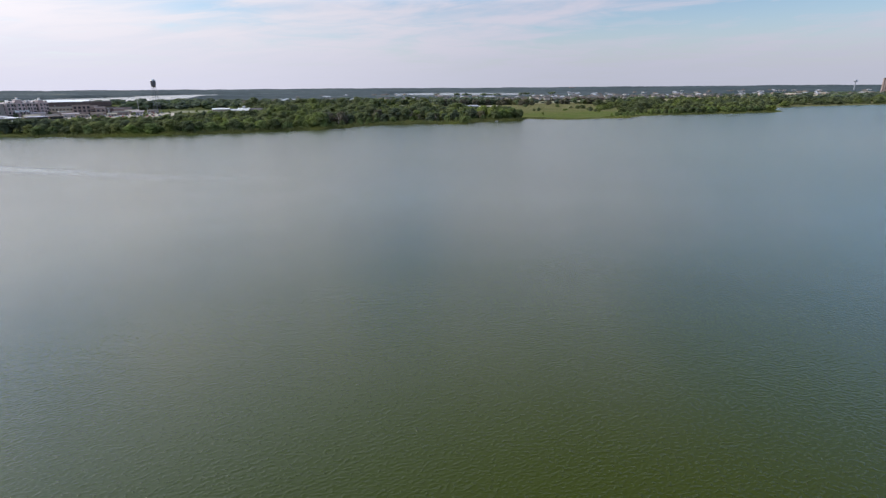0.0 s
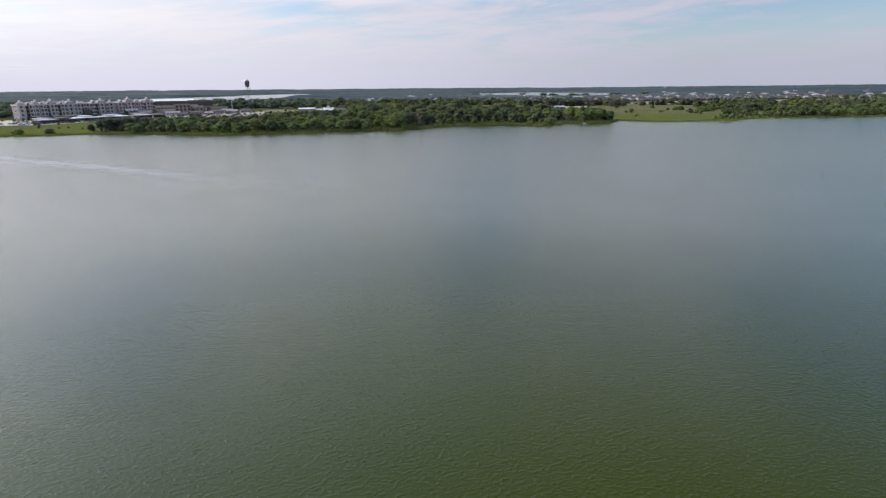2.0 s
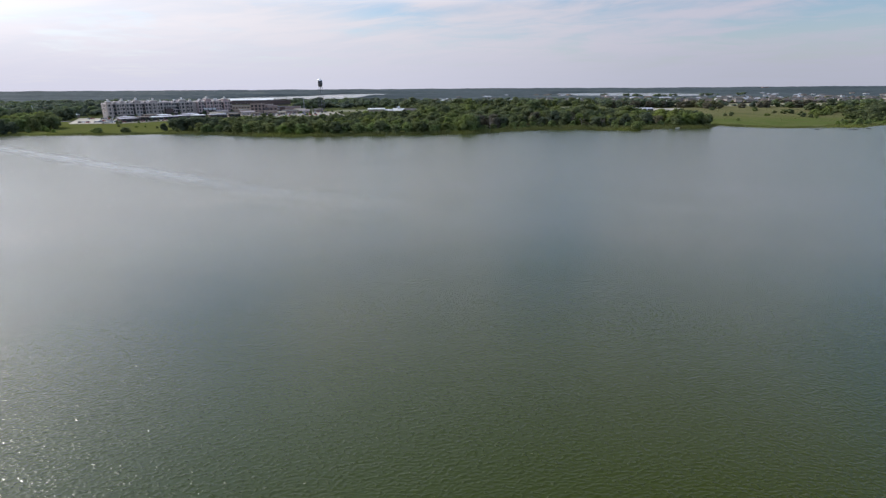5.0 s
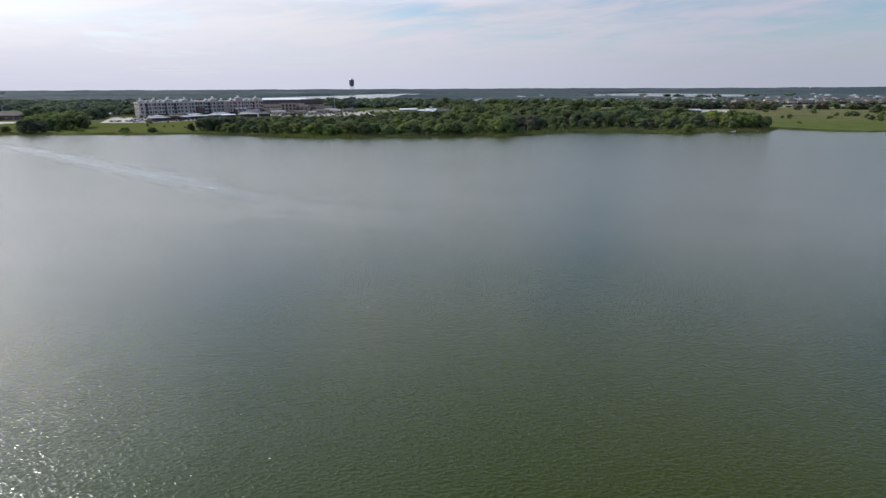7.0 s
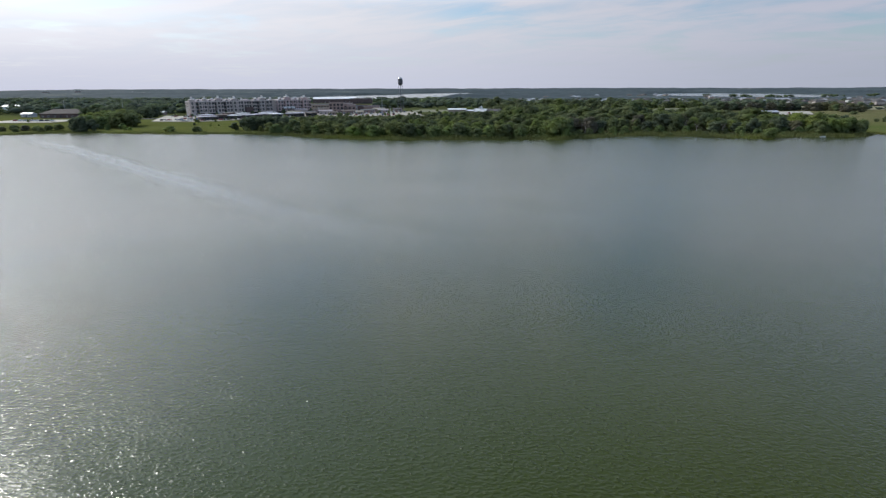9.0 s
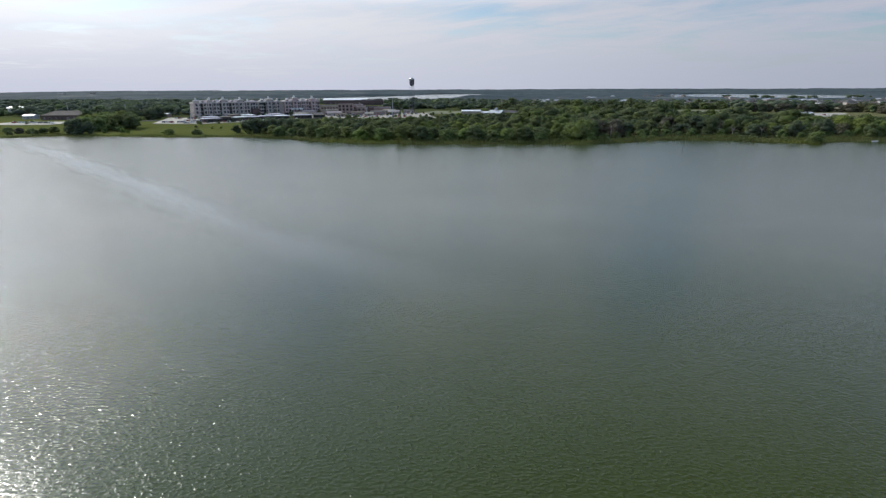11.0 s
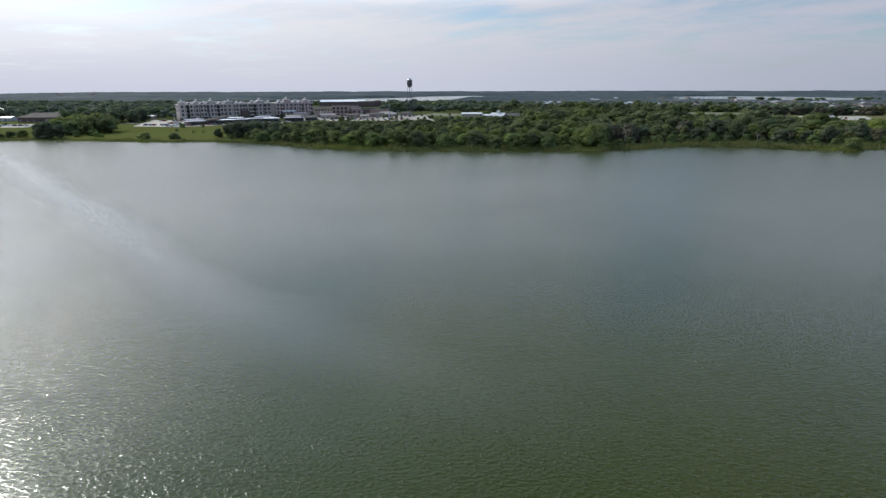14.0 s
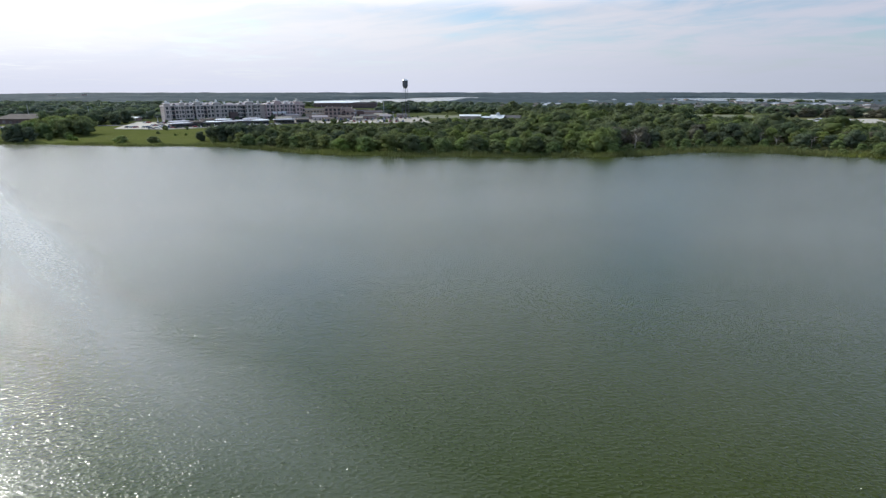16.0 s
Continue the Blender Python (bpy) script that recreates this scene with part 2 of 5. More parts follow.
def ground_material():
    m = Mat("meadow_ground")
    big, mid, fine = m.noise(0.012, 5), m.noise(0.07, 5), m.noise(0.9, 5, 0.7)
    c = m.mix(m.ramp(big, 0.35, 0.65), (0.112, 0.124, 0.036), (0.138, 0.146, 0.045))
    c = m.mix(m.ramp(mid, 0.45, 0.7), c, (0.132, 0.138, 0.052))
    sep_ = m.n.new("ShaderNodeSeparateXYZ")
    m.l.new(m.pos, sep_.inputs[0])
    inland = m.math("MULTIPLY", m.ramp(sep_.outputs[1], 535, 590), m.ramp(mid, 0.2, 0.6, 0.5, 0.95))
    c = m.mix(inland, c, (0.080, 0.090, 0.042))
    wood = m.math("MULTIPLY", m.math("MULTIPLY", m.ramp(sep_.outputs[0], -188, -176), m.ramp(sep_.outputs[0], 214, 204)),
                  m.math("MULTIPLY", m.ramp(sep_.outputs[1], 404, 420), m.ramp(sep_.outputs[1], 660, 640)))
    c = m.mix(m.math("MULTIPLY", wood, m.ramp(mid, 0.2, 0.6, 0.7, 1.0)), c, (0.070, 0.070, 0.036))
    marsh = m.math("MULTIPLY", m.ramp(sep_.outputs[0], 205, 235), m.ramp(m.noise(0.028, 5, 0.65), 0.35, 0.62, 0.1, 1.0))
    c = m.mix(marsh, c, (0.165, 0.155, 0.078))
    back_ = m.math("MULTIPLY", m.ramp(sep_.outputs[0], 205, 235), m.math("MULTIPLY", m.ramp(sep_.outputs[1], 550, 640), m.ramp(sep_.outputs[1], 960, 930)))
    c = m.mix(m.math("MULTIPLY", back_, m.ramp(mid, 0.25, 0.6, 0.9, 0.5)), c, (0.185, 0.170, 0.085))
    wet = m.math("MULTIPLY", m.ramp(sep_.outputs[0], 205, 235), m.math("MULTIPLY", m.ramp(sep_.outputs[1], 545, 505), m.ramp(mid, 0.3, 0.6, 0.9, 0.4)))
    c = m.mix(wet, c, (0.085, 0.125, 0.030))
    c = m.mix(m.ramp(fine, 0.35, 0.75, 0.0, 0.30), c, (0.045, 0.065, 0.016))
    return m.done(c, 0.95, 0.0, m.bump(fine, 0.6, 0.3), 0.0)


WATER = water_material()
GROUND = ground_material()
LEAF = leaf_material("oak_leaves", (0.139, 0.168, 0.086), (0.203, 0.240, 0.102))
LIGHTLEAF = leaf_material("hackberry_leaves", (0.147, 0.177, 0.069), (0.233, 0.256, 0.100))
WILLOW = leaf_material("willow_leaves", (0.161, 0.221, 0.082), (0.237, 0.297, 0.116))
DARKLEAF = leaf_material("cedar_leaves", (0.098, 0.125, 0.083), (0.133, 0.161, 0.100), back=0.5)
WOODS = leaf_material("woodland_leaves", (0.128, 0.151, 0.080), (0.180, 0.206, 0.095), per="tone")
BROWNLEAF = leaf_material("dry_brown_thicket", (0.108, 0.103, 0.073), (0.155, 0.140, 0.100), back=0.35)
# town leaf colours lifted and blued to imitate haze
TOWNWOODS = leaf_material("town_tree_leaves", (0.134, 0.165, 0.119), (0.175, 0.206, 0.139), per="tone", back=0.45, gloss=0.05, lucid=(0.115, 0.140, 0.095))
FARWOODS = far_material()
REED = leaf_material("reed_blades", (0.117, 0.137, 0.046), (0.212, 0.210, 0.079), per="tone", back=0.3)
GRASS = leaf_material("grass_blades", (0.135, 0.143, 0.041), (0.185, 0.184, 0.059), per="tone", back=0.3, gloss=0.0, lucid=(0.105, 0.125, 0.030))
DRYTWIG = plain("dry_twigs", (0.13, 0.10, 0.075), (0.17, 0.13, 0.10), 0.6)
BARK = plain("bark", (0.10, 0.075, 0.055), (0.16, 0.13, 0.10), 1.5, 0.9)
PALEBARK = plain("bare_pale_bark", (0.36, 0.33, 0.28), (0.45, 0.41, 0.35), 1.5, 0.9)
CONCRETE = plain("pale_concrete", (0.47, 0.42, 0.35), (0.57, 0.51, 0.42), 0.05, 0.9)
ASPHALT = plain("worn_asphalt", (0.10, 0.10, 0.10), (0.15, 0.145, 0.14), 0.06, 0.9)
YARD = plain("stained_yard_concrete", (0.25, 0.225, 0.18), (0.46, 0.41, 0.335), 0.09, 0.9, fine=0.5)
DIRT = plain("tan_dry_field", (0.21, 0.195, 0.105), (0.27, 0.245, 0.145), 0.03, 0.95, fine=0.6)
OLIVEFIELD = plain("olive_dry_grass", (0.115, 0.125, 0.060), (0.185, 0.180, 0.100), 0.05, 0.95, fine=0.5)
GRAVEL = plain("pale_gravel", (0.38, 0.35, 0.29), (0.47, 0.43, 0.36), 0.05, 0.95)
STUCCO = plain("cream_stucco", (0.46, 0.40, 0.365), (0.53, 0.46, 0.42), 0.12, 0.85)
STUCCO_TRIM = plain("pale_stucco_trim", (0.60, 0.54, 0.51), (0.66, 0.60, 0.57), 0.2, 0.85)
ROSE = plain("pale_rose_stucco", (0.46, 0.34, 0.32), (0.52, 0.40, 0.38), 0.12, 0.85)
BRICK = plain("rose_brick", (0.29, 0.215, 0.19), (0.36, 0.27, 0.24), 0.2, 0.9)
DARKBRICK = plain("dark_brick", (0.12, 0.085, 0.08), (0.17, 0.12, 0.11), 0.2, 0.9)
SAND = plain("sand_coloured_stone", (0.34, 0.285, 0.225), (0.41, 0.345, 0.275), 0.2, 0.9)
WHITE = plain("white_painted_metal", (0.74, 0.74, 0.72), (0.82, 0.82, 0.80), 0.2, 0.45)
PINKROOF = plain("faded_pink_tiles", (0.33, 0.285, 0.29), (0.41, 0.355, 0.36), 0.25, 0.85)
PALEROOF = plain("pale_lilac_roofing", (0.38, 0.37, 0.41), (0.50, 0.485, 0.53), 0.2, 0.6)
GREYROOF = plain("grey_metal_roof", (0.36, 0.37, 0.40), (0.44, 0.45, 0.48), 0.15, 0.4)
BROWNROOF = plain("brown_shingles", (0.12, 0.095, 0.08), (0.165, 0.135, 0.115), 0.3, 0.9)
GREYSHINGLE = plain("grey_shingles", (0.095, 0.09, 0.088), (0.15, 0.14, 0.135), 0.3, 0.9)
DARKMETAL = plain("dark_painted_metal", (0.045, 0.05, 0.055), (0.07, 0.075, 0.08), 0.3, 0.5)
TANKPAINT = plain("weathered_tank_paint", (0.085, 0.085, 0.095), (0.13, 0.125, 0.13), 0.25, 0.4)
TANKCAP = plain("bright_tank_cap", (0.62, 0.63, 0.62), (0.70, 0.70, 0.69), 0.3, 0.3)
STEEL = plain("galvanised_steel", (0.42, 0.43, 0.45), (0.50, 0.51, 0.52), 0.5, 0.45, 0.6)
LEGSTEEL = plain("dull_leg_paint", (0.12, 0.125, 0.14), (0.16, 0.165, 0.18), 0.5, 0.6)
WOODPOST = plain("grey_weathered_wood", (0.075, 0.075, 0.075), (0.115, 0.112, 0.108), 2.0, 0.9)
RUBBER = plain("black_rubber", (0.02, 0.02, 0.02), (0.03, 0.03, 0.03), 3.0, 0.8)


def glass_material():
    m = Mat("dark_window_glass")
    return m.done(m.mix(m.ramp(m.noise(0.3), 0.3, 0.7), (0.02, 0.025, 0.03), (0.05, 0.055, 0.065)), 0.08, 0.0, None, 0.6)


GLASS = glass_material()
PAINTS = [plain(n, c, tuple(min(0.85, 1.12 * s) for s in c), 0.5, 0.3, 0.0, spec=0.5) for n, c in (
    ("white_car_paint", (0.70, 0.70, 0.70)), ("silver_car_paint", (0.40, 0.41, 0.42)),
    ("black_car_paint", (0.025, 0.025, 0.03)), ("red_car_paint", (0.30, 0.03, 0.03)), ("blue_car_paint", (0.05, 0.09, 0.20)))]

# ---- builders ----


def part(name, bm, material, parent=None, label="", at=None):
    me = bpy.data.meshes.new(name)
    bm.to_mesh(me)
    bm.free()
    me.materials.append(material)
    ob = new(name, me)
    if parent is not None:
        ob.parent = parent
    if at is not None:
        ob.matrix_basis = at
    if label:
        ob["label"] = label
    return ob


def again(ob, parent, at):
    """Another piece on the same mesh."""
    o = new(ob.name.split(".")[0], ob.data)
    o.parent, o.matrix_basis = parent, at
    return o


def box(x0, x1, y0, y1, z0, z1, bm=None, bevel=0.0):
    bm = bm or bmesh.new()
    r = bmesh.ops.create_cube(bm, size=1.0, matrix=Matrix.LocRotScale(
        ((x0 + x1) / 2, (y0 + y1) / 2, (z0 + z1) / 2), None, (x1 - x0, y1 - y0, z1 - z0)))
    if bevel:
        edges = {e for v in r["verts"] for e in v.link_edges}
        bmesh.ops.bevel(bm, geom=list(edges), offset=bevel, segments=1, affect="EDGES")
    return bm


def lathe(profile, steps=20, bm=None, at=(0, 0, 0)):
    """A turned shape from (radius, height) pairs."""
    bm = bm or bmesh.new()
    rings = []
    for r, z in profile:
        rings.append([bm.verts.new((at[0] + r * math.cos(2 * math.pi * i / steps), at[1] + r * math.sin(2 * math.pi * i / steps), at[2] + z))
                      for i in range(steps)])
    for a, b in zip(rings, rings[1:]):
        for i in range(steps):
            bm.faces.new((a[i], a[(i + 1) % steps], b[(i + 1) % steps], b[i]))
    bm.faces.new(reversed(rings[0]))
    bm.faces.new(rings[-1])
    return bm


def tube(points, radii, sides=6, bm=None):
    """A tapered tube along points."""
    bm = bm or bmesh.new()
    rings = []
    for k, (p, r) in enumerate(zip(points, radii)):
        p = Vector(p)
        a, b = Vector(points[max(k - 1, 0)]), Vector(points[min(k + 1, len(points) - 1)])
        q = (b - a).to_track_quat("Z", "Y")
        rings.append([bm.verts.new(p + q @ Vector((r * math.cos(2 * math.pi * i / sides), r * math.sin(2 * math.pi * i / sides), 0)))
                      for i in range(sides)])
    for a, b in zip(rings, rings[1:]):
        for i in range(sides):
            bm.faces.new((a[i], a[(i + 1) % sides], b[(i + 1) % sides], b[i]))
    bm.faces.new(reversed(rings[0]))
    bm.faces.new(rings[-1])
    return bm


def gable(x0, x1, y0, y1, z, h, over=0.5, thick=0.25, bm=None):
    """A gable roof with its ridge along x."""
    bm = bm or bmesh.new()
    x0, x1, y0, y1 = x0 - over, x1 + over, y0 - over, y1 + over
    ym = (y0 + y1) / 2
    prof = [(y0, z), (ym, z + h), (y1, z), (y1, z + thick), (ym, z + h + thick), (y0, z + thick)]
    ends = [[bm.verts.new((x, y, zz)) for y, zz in prof] for x in (x0, x1)]
    for i in range(6):
        j = (i + 1) % 6
        bm.faces.new((ends[0][i], ends[0][j], ends[1][j], ends[1][i]))
    for e, flip in ((ends[0], False), (ends[1], True)):
        for q in ((0, 1, 4, 5), (1, 2, 3, 4)):
            bm.faces.new([e[i] for i in (reversed(q) if not flip else q)])
    bmesh.ops.recalc_face_normals(bm, faces=bm.faces)
    return bm


def gable_walls(x0, x1, y0, y1, z0, z1, h):
    bm = box(x0, x1, y0, y1, z0, z1)
    ym = (y0 + y1) / 2
    for x, w in ((x0, 0.2), (x1 - 0.2, 0.2)):
        a = [bm.verts.new((x, y, z)) for y, z in ((y0, z1), (y1, z1), (ym, z1 + h))]
        b = [bm.verts.new((x + w, y, z)) for y, z in ((y0, z1), (y1, z1), (ym, z1 + h))]
        bm.faces.new(a), bm.faces.new(reversed(b))
        for i in range(3):
            j = (i + 1) % 3
            bm.faces.new((a[i], b[i], b[j], a[j]))
    bmesh.ops.recalc_face_normals(bm, faces=bm.faces)
    return bm


def hip(x0, x1, y0, y1, z, h, over=0.6, bm=None, ridge=0.5):
    bm = bm or bmesh.new()
    x0, x1, y0, y1 = x0 - over, x1 + over, y0 - over, y1 + over
    xm, ym, k = (x0 + x1) / 2, (y0 + y1) / 2, max(0.0, (x1 - x0) - (y1 - y0)) / 2 + 0.05
    b = [bm.verts.new(v) for v in ((x0, y0, z), (x1, y0, z), (x1, y1, z), (x0, y1, z))]
    m = [bm.verts.new((v.co.x, v.co.y, z + 0.25)) for v in b]
    r = [bm.verts.new((xm - k, ym, z + h)), bm.verts.new((xm + k, ym, z + h))]
    bm.faces.new(reversed(b))
    for i in range(4):
        j = (i + 1) % 4
        bm.faces.new((b[i], b[j], m[j], m[i]))
    bm.faces.new((m[0], m[1], r[1], r[0]))
    bm.faces.new((m[1], m[2], r[1]))
    bm.faces.new((m[2], m[3], r[0], r[1]))
    bm.faces.new((m[3], m[0], r[0]))
    return bm


def arr_mesh(name, verts, faces, material, tone=None):
    """A mesh from arrays: faces is one array with a fixed number of corners."""
    me = bpy.data.meshes.new(name)
    n, k = faces.shape
    me.vertices.add(len(verts))
    me.vertices.foreach_set("co", np.ascontiguousarray(verts, dtype=np.float32).ravel())
    me.loops.add(n * k)
    me.loops.foreach_set("vertex_index", np.ascontiguousarray(faces, dtype=np.int32).ravel())
    me.polygons.add(n)
    me.polygons.foreach_set("loop_start", np.arange(0, n * k, k, dtype=np.int32))
    me.update(calc_edges=True)
    me.validate()
    if tone is not None:
        a = me.attributes.new("tone", "FLOAT", "POINT")
        a.data.foreach_set("value", np.ascontiguousarray(tone, dtype=np.float32))
    me.polygons.foreach_set("use_smooth", np.ones(n, bool))
    me.materials.append(material)
    return me


# ---- lie of the land ----
SHORE = np.array(((-5000, 250), (-1500, 330), (-700, 360), (-420, 372), (-351, 389), (-330, 405), (-313, 411), (-281, 413), (-240, 412),
                  (-188, 419), (-158, 412), (-133, 400), (-113, 394), (-70, 394), (-29, 399), (10, 404), (32, 410), (45, 422), (66, 435),
                  (93, 437), (113, 427), (134, 425), (150, 434), (168, 441), (196, 444), (206, 455), (214, 469), (222, 458), (239, 441), (306, 440),
                  (330, 459), (380, 471), (451, 465), (522, 471), (532, 486), (560, 540), (627, 559), (691, 568), (818, 572), (1400, 600), (5000, 640)), float)


def shore(x):
    """The waterline's y at x, with small bays."""
    x = np.asarray(x, float)
    near = np.clip(1 - np.abs(x) / 900, 0, 1)
    return np.interp(x, SHORE[:, 0], SHORE[:, 1]) + near * (1.6 * np.sin(x * 0.21 + 1) * np.sin(x * 0.057) + 0.9 * np.sin(x * 0.53))


def smooth(v, a, b):
    t = np.clip((v - a) / (b - a), 0, 1)
    return t * t * (3 - 2 * t)


def lakes(x, y):
    """Below 1 inside the two distant lakes."""
    f1 = ((x + 520) / 235) ** 2 + ((y - 1850) / 470) ** 2
    f2 = ((x + 430) / 185) ** 2 + ((y - 2600) / 380) ** 2
    f3 = ((x - 648) / 228) ** 2 + ((y - 2120) / 430) ** 2
    return np.minimum(np.minimum(f1, f2), f3)


def height(x, y):
    """The ground's height."""
    x, y = np.asarray(x, float), np.asarray(y, float)
    v = y - shore(x)
    z = np.interp(v, (-400, -60, -6, 0, 2, 6, 16, 60, 200, 400), (-4, -3, -0.9, -0.15, 0.25, 0.6, 1.1, 2.0, 2.7, 3.0))
    z = z + smooth(v, 30, 80) * 0.2 * (np.sin(x * 0.031 + 2) * np.sin(y * 0.027) + 0.5 * np.sin(x * 0.09) * np.sin(y * 0.081 + 1))
    z = z + np.clip(8.5 - 0.0025 * x, 3.5, 15.0) * smooth(y, 2900, 4600) + 2.0 * smooth(y, 3000, 4500) * np.sin(x * 0.0021 + 0.6) * np.sin(x * 0.0008 + 1)
    z = z - 1.8 * smooth(y, 850, 1250) * (1 - smooth(y, 2600, 3200))
    f = lakes(x, y)
    return np.where(y > 1000, -1.2 + (z + 1.2) * smooth(f, 0.95, 1.5), z)


def hz(x, y):
    return float(height(x, y))


def build_ground():
    xs = np.unique(np.concatenate(((-5000, -4000, -3200, -2600, -2100, -1700, -1400, -1200, -1050, -930, -840, -770), np.arange(-720, 960, 5.0),
                                   (980, 1060, 1180, 1350, 1600, 2000, 2500, 3200, 4000, 5000))))
    vs = np.array([-5400, -3000, -1000, -400, -150, -60, -25, -6, -2, 0, 1, 2, 4, 6, 10, 16, 24, 35, 48, 62, 80, 100, 125, 150, 180, 210, 245, 280, 320, 360, 400, 450,
                   500, 560, 620, 690, 760, 840] + list(range(900, 2700, 45)) + [2800, 2950, 3100, 3300, 3500, 3700, 3900, 4100, 4300, 4560])
    X, V = np.meshgrid(xs, vs)
    w = smooth(np.abs(V), 200, 900)
    Y = (shore(X) * (1 - w) + 430 * w) + V
    Z = height(X, Y)
    n, k = len(vs), len(xs)
    idx = np.arange(n * k).reshape(n, k)
    F = np.stack([idx[:-1, :-1], idx[:-1, 1:], idx[1:, 1:], idx[1:, :-1]], -1).reshape(-1, 4)
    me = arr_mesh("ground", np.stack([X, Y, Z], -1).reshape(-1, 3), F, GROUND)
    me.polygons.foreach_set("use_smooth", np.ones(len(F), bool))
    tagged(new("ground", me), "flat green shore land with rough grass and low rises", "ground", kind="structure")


build_ground()
bm = bmesh.new()
bmesh.ops.create_grid(bm, x_segments=40, y_segments=40, size=5000)
tagged(part("water", bm, WATER), "calm green lake water with small wind ripples", "lake", kind="structure")


def sheet(name, corners, material, label, category, lift=0.35, step=12.0):
    """A paved or bare patch with a kerb-high edge that follows the ground."""
    (x0, y0), (x1, y1), (x2, y2), (x3, y3) = corners
    nu = max(2, int(math.hypot(x1 - x0, y1 - y0) / step))
    nv = max(2, int(math.hypot(x3 - x0, y3 - y0) / step))
    u, v = np.meshgrid(np.linspace(0, 1, nu + 1), np.linspace(0, 1, nv + 1))
    X = (1 - u) * (1 - v) * x0 + u * (1 - v) * x1 + u * v * x2 + (1 - u) * v * x3
    Y = (1 - u) * (1 - v) * y0 + u * (1 - v) * y1 + u * v * y2 + (1 - u) * v * y3
    Z = height(X, Y) + lift
    bm = bmesh.new()
    g = [[bm.verts.new((X[j, i], Y[j, i], Z[j, i])) for i in range(nu + 1)] for j in range(nv + 1)]
    for j in range(nv):
        for i in range(nu):
            bm.faces.new((g[j][i], g[j][i + 1], g[j + 1][i + 1], g[j + 1][i]))
    rim = bmesh.ops.extrude_edge_only(bm, edges=[e for e in bm.edges if e.is_boundary])
    for el in rim["geom"]:
        if isinstance(el, bmesh.types.BMVert):
            el.co.z -= lift + 0.5
    bmesh.ops.recalc_face_normals(bm, faces=bm.faces)
    return tagged(part(name, bm, material), label, category, kind="structure")


LOTS = []          # no trees grow here: x0, x1, y0, y1


def lot(name, corners, material, label, category="pavement", lift=0.35):
    sheet(name, corners, material, label, category, lift)
    xs, ys = [c[0] for c in corners], [c[1] for c in corners]
    LOTS.append((min(xs), max(xs), min(ys), max(ys)))


lot("pavement", ((-330, 507), (-287, 504), (-224, 568), (-372, 580)), CONCRETE, "pale concrete car park beside low shops")
lot("pavement", ((-465, 470), (-405, 478), (-395, 512), (-470, 508)), CONCRETE, "pale concrete forecourt of a brown-roofed building")
lot("pavement", ((-240, 585), (-105, 600), (-135, 690), (-300, 706)), YARD, "pale concrete yard with parked cars")
lot("field", ((-150, 690), (-20, 660), (0, 720), (-140, 760)), OLIVEFIELD, "dry tan grass field behind the yard", "field", 0.15)
lot("pavement", ((212, 648), (262, 655), (290, 728), (226, 712)), GRAVEL, "pale gravel lot beside an open barn")
lot("field", ((300, 775), (660, 760), (800, 880), (340, 885)), DIRT, "dry tan mown field before a row of houses", "field", 0.15)
lot("field", ((118, 690), (196, 684), (206, 800), (150, 806)), OLIVEFIELD, "pale mown clearing among trees", "field", 0.15)
lot("road", ((-420, 512), (-190, 592), (-195, 600), (-425, 520)), ASPHALT, "worn grey asphalt lane behind the meadow", "road", 0.2)
lot("pavement", ((1050, 880), (1500, 880), (1500, 1000), (1050, 1000)), DIRT, "bare tan ground before distant halls", "field", 0.2)

